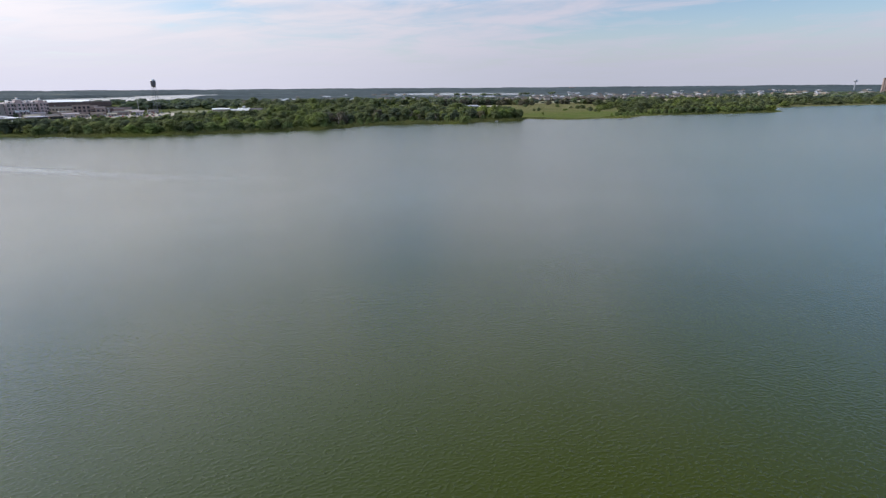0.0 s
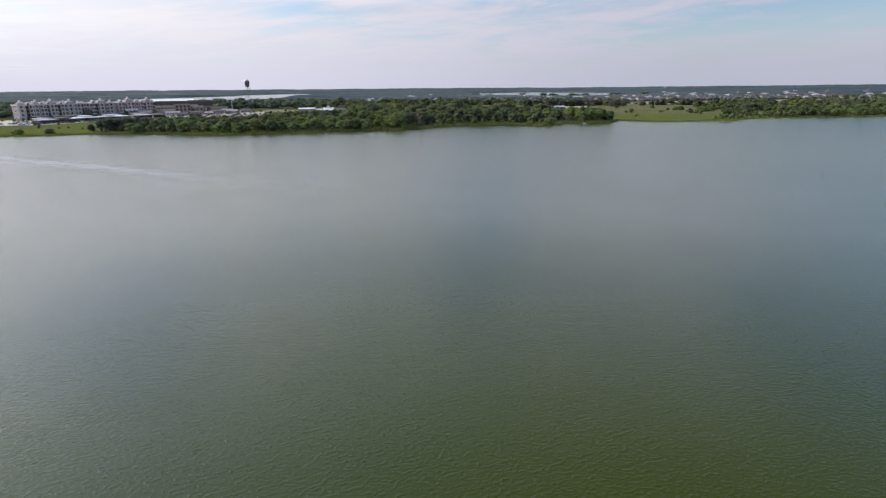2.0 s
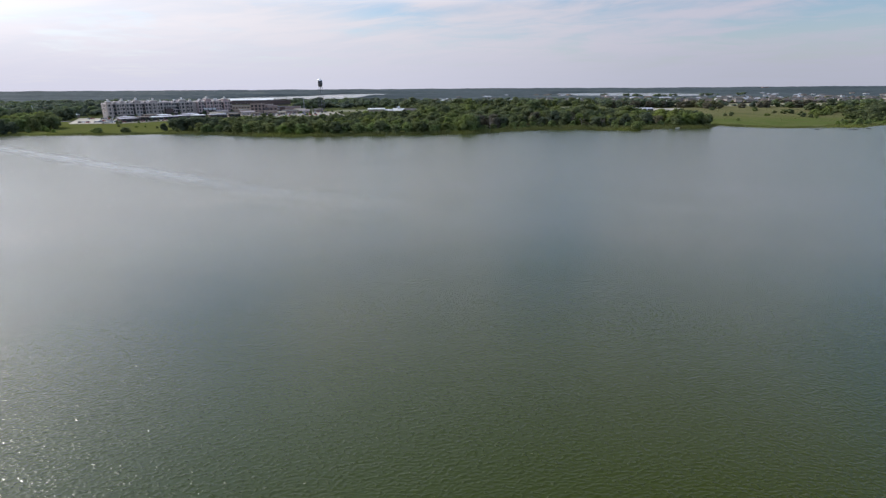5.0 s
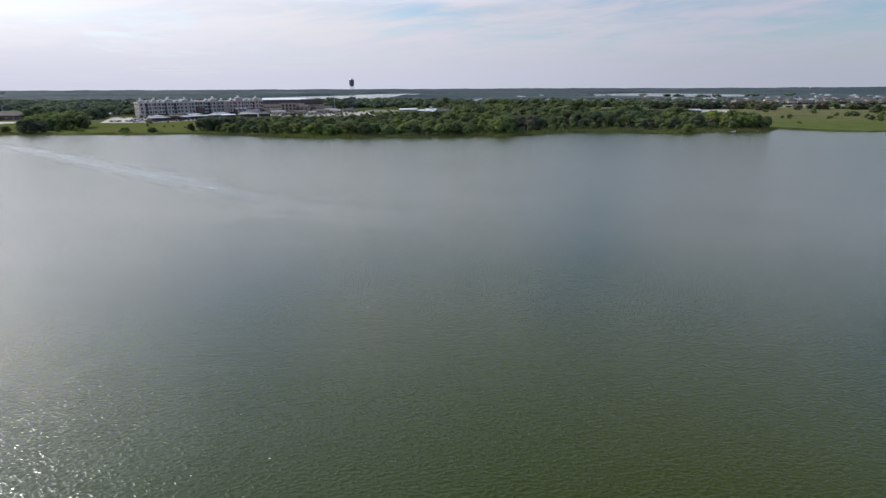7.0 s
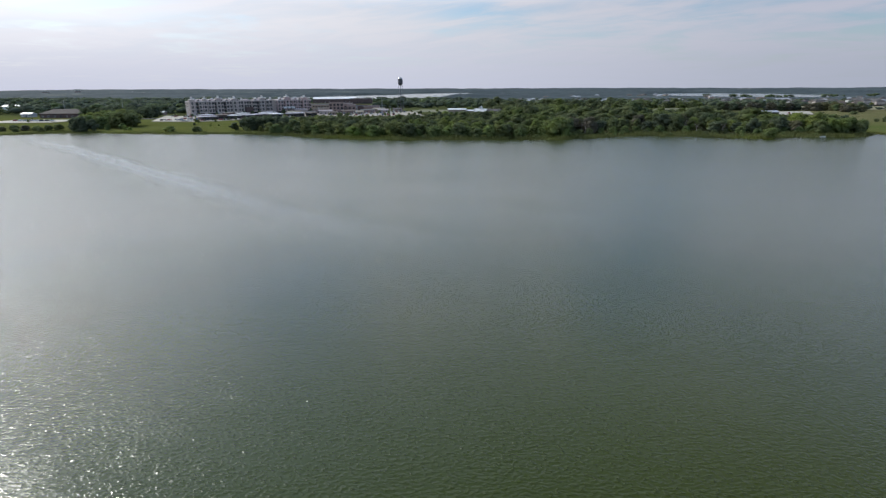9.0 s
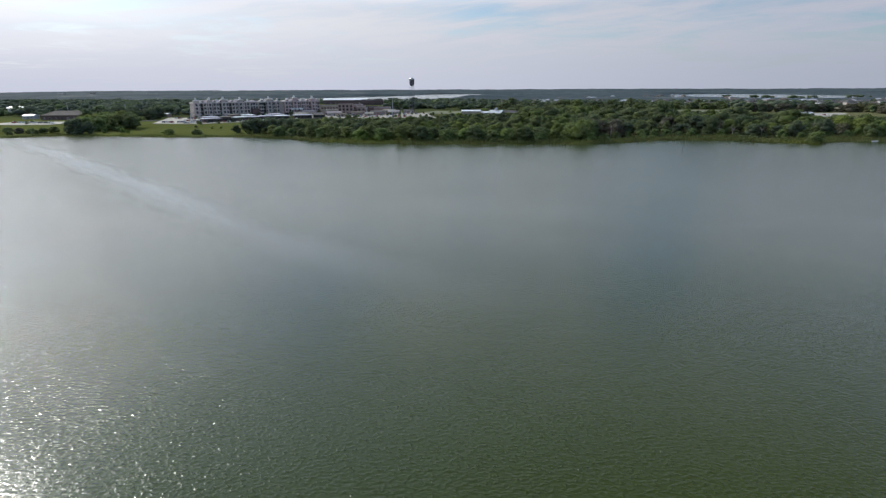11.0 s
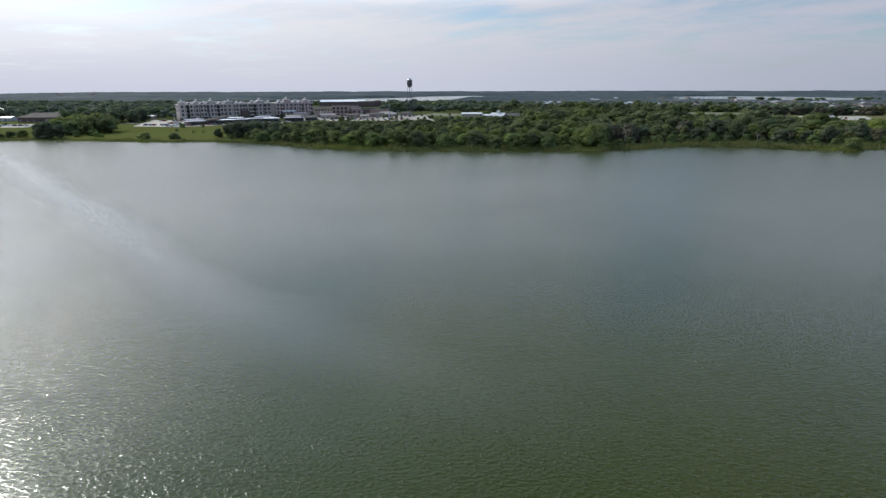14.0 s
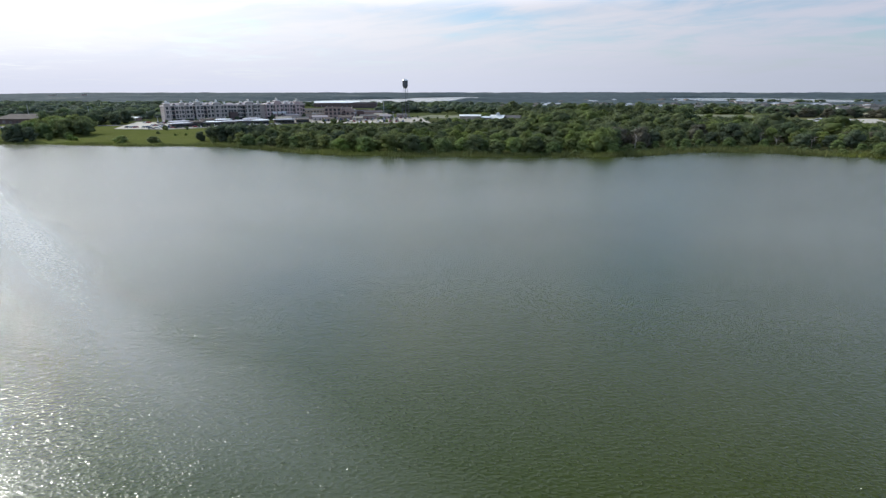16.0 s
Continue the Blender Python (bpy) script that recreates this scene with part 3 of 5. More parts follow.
# ---- pale streak on the water ----


def build_streak():
    line = ((-330, 388), (-291, 358), (-227, 321), (-156, 274), (-103, 240), (-54, 206), (-20, 190), (16, 177))
    pts = [Vector((x, y, 0.015)) for x, y in line]
    bm = bmesh.new()
    lay = bm.verts.layers.float.new("tone")
    path = []
    for a, b in zip(pts, pts[1:]):
        k = max(3, int((b - a).length / 4))
        path += [a.lerp(b, i / k) for i in range(k)]
    for _ in range(6):
        path = [path[0]] + [(path[i - 1] + path[i] * 2 + path[i + 1]) / 4 for i in range(1, len(path) - 1)] + [path[-1]]
    rows = []
    for i, p in enumerate(path):
        d = (path[min(i + 1, len(path) - 1)] - path[max(i - 1, 0)]).normalized()
        s = Vector((-d.y, d.x, 0))
        u = i / (len(path) - 1)
        w = 7.6 + 1.2 * math.sin(i * 0.31) + 0.8 * math.sin(i * 0.83)
        row = []
        for q, f in ((-1, 0.0), (-0.5, 0.55), (0, 1.0), (0.4, 0.8), (1, 0.0)):
            vert = bm.verts.new(p + s * (q * w))
            vert[lay] = f * min(1.0, 0.35 + 2.2 * u) * (1 - float(smooth(u, 0.62, 1.0)))
            row.append(vert)
        rows.append(row)
    for a, b in zip(rows, rows[1:]):
        for i in range(4):
            bm.faces.new((a[i], a[i + 1], b[i + 1], b[i]))
    # a slick's sky reflection, put in as pale diffuse colour that fades along it
    m = Mat("thin_foam")
    m.done((0.62, 0.63, 0.62), 0.6, 0.0, None, 0.3)
    tr = m.n.new("ShaderNodeBsdfTransparent")
    mx = m.n.new("ShaderNodeMixShader")
    bits = m.ramp(m.noise(1.6, 5, 0.7), 0.25, 0.8)
    m.link(m.math("MULTIPLY", m.math("MULTIPLY", m.attr("tone"), bits), 0.9), mx.inputs[0])
    m.l.new(tr.outputs[0], mx.inputs[1])
    m.l.new(m.bsdf.outputs[0], mx.inputs[2])
    m.l.new(mx.outputs[0], m.n["Material Output"].inputs[0])
    ob = part("foam_line", bm, m.m)
    for f in ob.data.polygons:
        f.use_smooth = True
    tagged(ob, "long thin pale streak on the lake, a slick's sheen as colour", "foam", kind="stuff")


build_streak()

# ---- trees ----
rng = np.random.default_rng(7)


def ico(level):
    bm = bmesh.new()
    bmesh.ops.create_icosphere(bm, subdivisions=level, radius=1.0)
    v = np.array([x.co[:] for x in bm.verts])
    f = np.array([[x.index for x in t.verts] for t in bm.faces])
    bm.free()
    return v, f


ICO1, ICO2 = ico(1), ico(2)


def leaf_quads(centres, normals, size, r):
    """Small bent leaf sprays, one at each centre, roughly facing along its normal."""
    n = len(centres)
    nn = normals + r.normal(0, 0.42, (n, 3))
    nn /= np.linalg.norm(nn, axis=1)[:, None]
    ref = r.normal(0, 1, (n, 3))
    a = np.cross(nn, ref)
    a /= np.linalg.norm(a, axis=1)[:, None]
    b = np.cross(nn, a)
    s = size * r.uniform(0.6, 1.4, (n, 1))
    a, b = a * s, b * s * 0.7
    v = np.stack([centres - a, centres - b + nn * s * 0.15, centres + a, centres + b + nn * s * 0.15], 1).reshape(-1, 3)
    return v, np.arange(4 * n).reshape(n, 4)


def crown_arrays(r, lobes, leaves, size, wide, low, top, core=ICO2, shape="round", coresize=0.84):
    """A crown of unit height: lobes round a stem, an inner mass and leaf sprays over it."""
    V, F, base = [], [], 0
    for k in range(lobes):
        h = low + (top - low) * (k + 0.5) / lobes
        t = (h - low) / (top - low)
        if shape == "round":
            out = wide * math.sin(math.pi * min(0.93, 0.22 + 0.72 * t)) * r.uniform(0.35, 0.75)
            rad = wide * r.uniform(0.50, 0.72) * (1.0 - 0.25 * t)
        else:
            out = wide * (1 - t) * 0.35
            rad = wide * (1.05 - 0.8 * t) * r.uniform(0.7, 0.9)
        ang = k * 2.4 + r.uniform(-0.5, 0.5)
        c = np.array((out * math.cos(ang), out * math.sin(ang), h))
        rad3 = np.array((rad, rad, min(rad * r.uniform(0.7, 0.95), top - h + 0.12)))
        cv, cf = core
        bumps = 1 + r.normal(0, 0.20, (len(cv), 1))
        V.append(cv * bumps * rad3 * coresize + c)
        F.append(np.concatenate([cf, cf[:, :1]], 1) + base)
        base += len(cv)
        n = leaves // lobes
        d = r.normal(0, 1, (n, 3))
        d /= np.linalg.norm(d, axis=1)[:, None]
        d[:, 2] = np.abs(d[:, 2]) * np.where(r.random(n) < 0.75, 1, -1)
        lv, lf = leaf_quads(d * rad3 * r.uniform(0.78, 1.20, (n, 1)) + c, d, size, r)
        V.append(lv)
        F.append(lf + base)
        base += len(lv)
    return np.concatenate(V), np.concatenate(F)


def quads_to_mesh(name, V, F, material, tone=None):
    """Quads in which a triangle repeats its first corner."""
    tri = F[:, 3] == F[:, 0]
    T = np.concatenate([F[tri][:, :3], F[~tri][:, [0, 1, 2]], F[~tri][:, [0, 2, 3]]])
    return arr_mesh(name, V, T, material, tone)


def trunk_mesh(r, h, rad, bare=False):
    bm = bmesh.new()
    lean = r.uniform(-0.06, 0.06, 2)
    pts = [(lean[0] * z * h, lean[1] * z * h, z * h) for z in (-0.04, 0.12, 0.35, 0.6)]
    tube(pts, (rad * 1.35, rad, rad * 0.75, rad * 0.4), 7, bm)
    for k in range(6 if bare else 4):
        a = k * 2.1 + r.uniform(0, 0.8)
        z0 = h * r.uniform(0.28, 0.55)
        o = Vector((lean[0] * z0, lean[1] * z0, z0))
        reach = h * r.uniform(0.16, 0.28)
        e = o + Vector((math.cos(a) * reach, math.sin(a) * reach, reach * r.uniform(0.7, 1.3)))
        tube([o, o.lerp(e, 0.5) + Vector((0, 0, 0.05 * h)), e], (rad * 0.45, rad * 0.3, rad * 0.1), 5, bm)
        if bare:
            tube([o.lerp(e, 0.5), e + Vector((0.1 * h * math.sin(a), 0.1 * h, 0.06 * h))], (rad * 0.2, rad * 0.05), 4, bm)
    return bm


def tree_kind(seed, name, h, lobes, leaves, size, wide, low, top, leaf, shape="round", rad=0.16, label="", category="tree"):
    """A prototype, taken away again once it has been copied."""
    r = np.random.default_rng(seed)
    root = new(name)
    V, F = crown_arrays(r, lobes, leaves, size / h, wide, low, top, shape=shape, core=ICO2 if h > 4 else ICO1, coresize=0.76)
    crown = new("crown", quads_to_mesh("crown", V * h, F, leaf))
    crown.parent = root
    part("trunk", trunk_mesh(r, h, rad), BARK, root)
    return tagged(root, label, category)


def bare_kind(seed, h):
    r = np.random.default_rng(seed)
    root = new("dead_tree")
    part("trunk", trunk_mesh(r, h, 0.16, True), PALEBARK, root)
    n = 260
    d = r.normal(0, 1, (n, 3)) * (0.22, 0.22, 0.2)
    V, F = leaf_quads(d * h + (0, 0, 0.62 * h), d, 0.16, r)
    V = V * (1, 1, 1)
    c = new("twig_crown", quads_to_mesh("twig_crown", V, F, DRYTWIG))
    c.parent = root
    tagged(c, kind="stuff")
    return tagged(root, "bare grey-brown tree with pale limbs in the wood", "tree", "bare trees in the shore wood")


OAKS = [tree_kind(10 + i, "tree", 10.0, 9, 780, 0.40, 0.50, 0.20, 0.90, LEAF, label="broad green-leaved tree in the shore wood") for i in range(4)]
ELMS = [tree_kind(20 + i, "tree", 10.0, 8, 800, 0.36, 0.36, 0.18, 0.94, LEAF, label="tall narrow green tree in the shore wood") for i in range(2)]
WILLOWS = [tree_kind(30 + i, "willow", 6.0, 8, 720, 0.25, 0.58, 0.10, 0.88, WILLOW, rad=0.1, label="pale green rounded willow near the water's edge") for i in range(3)]
BUSHES = [tree_kind(40 + i, "bush", 3.0, 7, 340, 0.20, 0.66, 0.04, 0.85, LEAF, rad=0.05, label="low dark green bush on the shore grass", category="bush") for i in range(2)]
CEDARS = [tree_kind(50 + i, "cedar", 9.0, 7, 640, 0.30, 0.36, 0.05, 0.96, DARKLEAF, "cone", label="dense dark cedar among paler trees") for i in range(2)]
DARKS = [tree_kind(70 + i, "tree", 10.0, 9, 780, 0.40, 0.48, 0.16, 0.92, DARKLEAF, label="dense dark green tree in the shore wood") for i in range(2)]
LIGHTS = [tree_kind(80 + i, "tree", 9.0, 9, 780, 0.36, 0.46, 0.14, 0.92, LIGHTLEAF, label="light yellow-green tree in the shore wood") for i in range(2)]
BROWNS = [tree_kind(90 + i, "tree", 8.0, 9, 780, 0.31, 0.56, 0.08, 0.90, BROWNLEAF, label="dull brown thicket tree with sparse leaves") for i in range(2)]
BARES = [bare_kind(60, 8.0)]
KINDS = {"oak": (OAKS, 10.0, "trees of the shore wood"), "elm": (ELMS, 10.0, "trees of the shore wood"), "willow": (WILLOWS, 6.0, "willows by the water"),
         "bush": (BUSHES, 3.0, "bushes on the shore"), "cedar": (CEDARS, 9.0, "cedars on the shore"), "dark": (DARKS, 10.0, "trees of the shore wood"), "light": (LIGHTS, 9.0, "trees of the shore wood"), "brown": (BROWNS, 8.0, "dull brown trees"), "bare": (BARES, 8.0, "")}


def plant(kind, x, y, h, wide=1.0, label=""):
    protos, h0, group = KINDS[kind]
    p = protos[rng.integers(len(protos))]
    s = h / h0
    m = Matrix.LocRotScale((x, y, hz(x, y) - 0.05), Euler((0, 0, rng.uniform(0, 6.28))), (s * wide, s * wide * rng.uniform(0.85, 1.15), s))
    ob = copy_thing(p, m)
    if group:
        ob["group"] = group
    if label:
        ob["label"] = label
    return ob


def scatter(x0, x1, y0, y1, step):
    """Jittered points of a rectangle."""
    gx, gy = np.meshgrid(np.arange(x0, x1, step), np.arange(y0, y1, step))
    p = np.stack([gx.ravel(), gy.ravel()], 1) + rng.uniform(-0.48, 0.48, (gx.size, 2)) * step
    return p


def free(p, pad=0.0):
    ok = np.ones(len(p), bool)
    for x0, x1, y0, y1 in LOTS:
        ok &= ~((p[:, 0] > x0 - pad) & (p[:, 0] < x1 + pad) & (p[:, 1] > y0 - pad) & (p[:, 1] < y1 + pad))
    return ok


# sites kept clear for the buildings
LOTS += [(-350, -185, 540, 700), (-280, -110, 590, 760), (-84, -24, 566, 604), (195, 300, 612, 725), (-545, -425, 500, 580), (-440, -250, 960, 1130), (214, 610, 470, 735), (-476, -440, 670, 692), (-410, -386, 596, 612), (-400, -212, 690, 1090),
         (-300, -186, 422, 520), (-425, -345, 400, 470)]

def house_sites():
    spots = []
    for k in range(24):                     # the row along the tan field
        u = (k + rng.uniform(-0.3, 0.3)) / 23
        spots.append((345 + 470 * u + rng.uniform(-2, 2), 905 + 8 * math.sin(k) + 30 * u, rng.uniform(-8, 8), "row of houses behind the field"))
    for row in range(3):
        for k in range(16):
            spots.append((430 + 34 * k + rng.uniform(-9, 9), 965 + row * 75 + rng.uniform(-14, 14), rng.uniform(-30, 30), "houses of the suburb"))
    for k in range(20):
        x, y = rng.uniform(-150, 420), rng.uniform(940, 1280)
        spots.append((x, y, rng.uniform(0, 180), "houses among the trees"))
    for k in range(64):
        x, y = rng.uniform(-60, 2300), rng.uniform(1120, 2000)
        if lakes(x, y) < 1.6 or lakes(x, y + 250) < 1.2:
            continue
        spots.append((x, y, rng.uniform(0, 180), "houses of the far suburb"))
    for k in range(60):                     # pale roofs and walls among low trees before the far lake
        x, y = rng.uniform(-40, 900), rng.uniform(960, 1330)
        spots.append((x, y, rng.uniform(-40, 40), "houses of the far suburb"))
    for k in range(16):
        x, y = rng.uniform(-780, -380), rng.uniform(640, 1050)
        spots.append((x, y, rng.uniform(0, 180), "houses among the trees"))
    for k in range(70):
        x, y = rng.uniform(420, 1750), rng.uniform(980, 1650)
        if lakes(x, y) > 1.5 and lakes(x, y + 250) > 1.2:
            spots.append((x, y, rng.uniform(-50, 50), "houses of the far suburb"))
    for k in range(16):
        x, y = rng.uniform(820, 1500), rng.uniform(700, 1200)
        spots.append((x, y, rng.uniform(0, 180), "houses of the far suburb"))
    return spots


HOUSES = house_sites()
LOTS += [(x - 8, x + 8, y - 7, y + 7) for x, y, _, _ in HOUSES]


def patch(x, y):
    """Stands of taller and lower trees."""
    return 0.98 + 0.22 * math.sin(x * 0.071 + 2 * math.sin(y * 0.033)) * math.sin(y * 0.083 + 1.1) + 0.12 * math.sin(x * 0.19 + y * 0.13)


near_wood = []            # x, y, h: trees of the wood past the ones that stand singly


def shore_woods():
    # willows and rounded bushes along the water
    for x in np.arange(-176, 28, 8.6):
        v = rng.uniform(9, 14)
        kind = ("willow", "willow", "light", "oak")[int(rng.integers(4))]
        plant(kind, x + rng.uniform(-1.8, 1.8), float(shore(x)) + v, rng.uniform(4.4, 7.0), rng.uniform(1.2, 1.6), "rounded pale green tree near the water's edge")
    for x in np.arange(-172, 20, 13.0):
        plant("bush", x + rng.uniform(-3, 3), float(shore(x)) + rng.uniform(5, 8), rng.uniform(1.6, 3.0), 1.1)
    for x, v, h, kind in ((-128, 10, 8.0, "light"), (-106, 9, 6.4, "willow"), (-94, 9.5, 7.0, "willow"), (-82, 9, 8.4, "light"), (-71, 11, 8.0, "oak"), (-56, 9, 6.2, "willow"), (-42, 10, 7.6, "oak"), (-16, 9, 7.0, "light")):
        plant(kind, x, float(shore(x)) + v, h, 1.25, "large rounded pale green tree above the reeds")
    # low yellow-green shrubs standing in the reed belt
    for x in np.arange(-60, 203, 6.2):
        reach = float(np.interp(x, (-60, 30, 60), (9.0, 14.0, 19.0)))
        plant("willow" if rng.random() < 0.45 else "bush", x + rng.uniform(-3, 3), float(shore(x)) + rng.uniform(3.5, reach), rng.uniform(1.0, 2.4), rng.uniform(1.2, 1.7), "low yellow-green shrub in the reed belt")
    # the wood's front: broad trees
    for x in np.arange(-182, 206, 7.4):
        deep = 15 if x < 25 else 24
        for row in range(3):
            v = deep + row * 9.0 + rng.uniform(-3, 3)
            px = x + rng.uniform(-3, 3)
            h = rng.uniform(3.8, 7.8) if x < -20 else rng.uniform(6.5, 10.0)
            pick = rng.random()
            if x > 25:
                kind = "elm" if pick < 0.15 else "bare" if pick < 0.30 else "brown" if pick < 0.46 else "light" if pick < 0.56 else "dark" if pick > 0.72 else "oak"
            else:
                kind = "elm" if pick < 0.12 else "light" if pick < (0.56 if row == 0 else 0.45) else "dark" if pick > (0.86 if row == 0 else 0.90) else "oak"
            plant(kind, px, float(shore(px)) + v, h * patch(px, float(shore(px)) + v) * (0.85 if kind == "bare" else 1), rng.uniform(0.85, 1.3))
    # pale shrubs on the reedy edge
    for x in np.arange(30, 205, 7.5):
        kind = "willow" if rng.random() < 0.6 else "bush"
        plant(kind, x, float(shore(x)) + rng.uniform(12, 20), rng.uniform(2.6, 5.0), 1.1)
    plant("bush", 138.5, 428.5, 6.0, 1.1, "large dark rounded bush at the water's edge")
    plant("dark", 84, 562, 15.5, 1.15, "tall dark tree that stands above the wood")
    for x, y, h in ((190, 457, 9), (196, 462, 9.5), (201, 459, 8.5), (183, 455, 9), (176, 452, 8.5), (205, 466, 8)):
        plant("oak", x, y, h)
    for x in np.arange(-88, -24, 5.2):       # a screen of trees before the white sheds
        plant("oak" if rng.random() < 0.6 else "dark", x + rng.uniform(-1.5, 1.5), rng.uniform(556, 566), rng.uniform(5.6, 6.9), rng.uniform(1.0, 1.3))
    # deeper rows
    for x0, x1, v0, v1, step, lo, hi in ((-185, -20, 40, 150, 9.0, 4.0, 7.6), (-20, 208, 48, 300, 10.8, 5.0, 10.6), (-60, 208, 165, 420, 13, 6.0, 9.5)):
        p = scatter(x0, x1, 390 + v0, 440 + v1, step)
        v = p[:, 1] - shore(p[:, 0])
        p = p[(v > v0) & (v < v1) & free(p)]
        for x, y in p:
            h = rng.uniform(lo, hi) * patch(x, y)
            if 35 < x < 210 and 470 < y < 740:   # lower growth lets the clearing behind be seen
                h = min(h, max(1.2, 25.6 - (0.0425 if x < 160 else 0.0490) * (y - 161) + rng.uniform(-1.0, 0.6)))
            if x < -20 and y < 560:          # the wood sinks to low scrub towards the yard
                h = min(h, max(1.3, 26.4 - 0.0625 * (y - 161) + rng.uniform(-0.8, 1.3) + 5.6 * float(smooth(x, -110, -85))))
            elif rng.random() < 0.14:            # a few stand well above the rest
                h *= 1.3
            else:
                h *= 0.92
            near_wood.append((x, y, h))


def left_shore():
    for x, y, h in ((-316, 420, 10.0), (-323, 421, 9.0), (-309, 421, 8.0)):
        plant("dark", x, y, h, 1.0, "dense dark tree standing at the water's edge")
    plant("cedar", -319, 417, 7.0, 1.9, "dense dark tree standing at the water's edge")
    plant("cedar", -312, 416.5, 6.0, 1.9)
    for x, y, h in ((-336, 449, 9.0), (-327, 447, 9.0), (-319, 452, 10.0), (-311, 449, 9.5), (-303, 453, 9.0), (-332, 462, 10.0), (-322, 466, 10.5), (-312, 464, 10.0), (-345, 452, 7.5), (-341, 464, 9.0), (-306, 440, 7.5), (-316, 438, 8.0), (-325, 436, 8.5), (-333, 432, 7.0)):
        plant(("light", "light", "oak", "willow")[int(rng.integers(4))], x, y, h * 1.14, rng.uniform(0.95, 1.15), "broad tree in a dense clump beside the meadow")
    for x, y, h in ((-201, 440, 8.2), (-194, 437, 9.2), (-187, 440, 9.0), (-180, 436, 9.4), (-197, 447, 8.8), (-188, 449, 9.4), (-178, 446, 9.0), (-171, 441, 8.6), (-207, 437, 5.2)):
        plant("dark", x, y, h, 1.15, "dense dark rounded tree at the wood's end beside the meadow")
    for x, y, h in ((-303, 428, 4.0), (-290, 430, 3.2), (-297, 436, 4.2), (-284, 428, 2.4)):
        plant("willow", x, y, h)
    for x, y, h in ((-248.6, 424, 3.9), (-229.5, 426, 3.6)):
        plant("bush", x, y, h, 1.5, "single round dark bush on the open grass")
    for x, y, h in ((-243, 462, 1.6), (-238, 466, 1.4), (-222, 455, 1.5), (-262, 470, 1.8), (-198, 436, 3.0), (-194, 430, 2.6), (-212, 480, 1.5)):
        plant("bush", x, y, h)
    for x, y in scatter(-415, -368, 536, 580, 11):
        plant("dark", x, y, rng.uniform(9.0, 11.5), 1.05, "tall dark tree in a stand behind the paved lot")
    for x, y in scatter(-285, -108, 596, 705, 13):
        if rng.random() < 0.6:
            plant("dark" if rng.random() < 0.4 else "bush", x, y, rng.uniform(1.6, 3.4), 0.8, "small dark planted tree in the yard")
    for x, y in scatter(-215, -30, 570, 598, 8):
        plant("bush", x, y, rng.uniform(1.2, 2.4), 0.9, "round dark bush at the edge of the yard")
    for k in range(17):                      # planting along the foot of the apartment block
        u = (k + rng.uniform(-0.3, 0.3)) / 16
        plant("dark", -330 + 90 * u, 565 + 92 * u, rng.uniform(3.2, 5.2), 1.0, "small dark planted tree before the apartment block")
    for k in range(13):                      # small dark trees before the shops
        u = (k + rng.uniform(-0.3, 0.3)) / 12
        plant("dark", -288 + 62 * u, 510 + 52 * u + rng.uniform(-2, 2), rng.uniform(1.8, 3.4), 0.8, "small dark planted tree before the shops")
    for x, y, h, kind in ((-404, 398, 3.6, "bush"), (-398, 402, 3.0, "brown"), (-391, 404, 4.2, "brown"), (-384, 403, 3.4, "willow"), (-378, 408, 4.4, "brown"), (-371, 407, 4.0, "brown"), (-364, 411, 4.8, "oak"),
                          (-357, 413, 4.4, "brown"), (-349, 415, 4.0, "willow"), (-342, 418, 4.6, "oak"), (-336, 420, 5.2, "light")):
        plant(kind, x, y, 0.85 * h, 1.7, "dull brown shrub on the shore grass" if kind == "brown" else "rounded green shrub on the shore grass")
    for x in np.arange(-420, -335, 8.0):
        plant("willow" if rng.random() < 0.4 else "bush", x, float(shore(x)) + rng.uniform(9, 26), rng.uniform(2.6, 4.6), 1.1)
    for x, y in ((-285, 505), (-279, 500), (-268, 508), (-297, 540), (-281, 545), (-262, 553), (-300, 556), (-312, 562), (-322, 558), (-290, 566), (-330, 566), (-276, 556), (-255, 570), (-244, 576), (-232, 582), (-420, 495), (-430, 482), (-441, 496)):
        plant("bush", x, y, rng.uniform(2.0, 3.2), 0.7, "small planted tree in a paved lot")


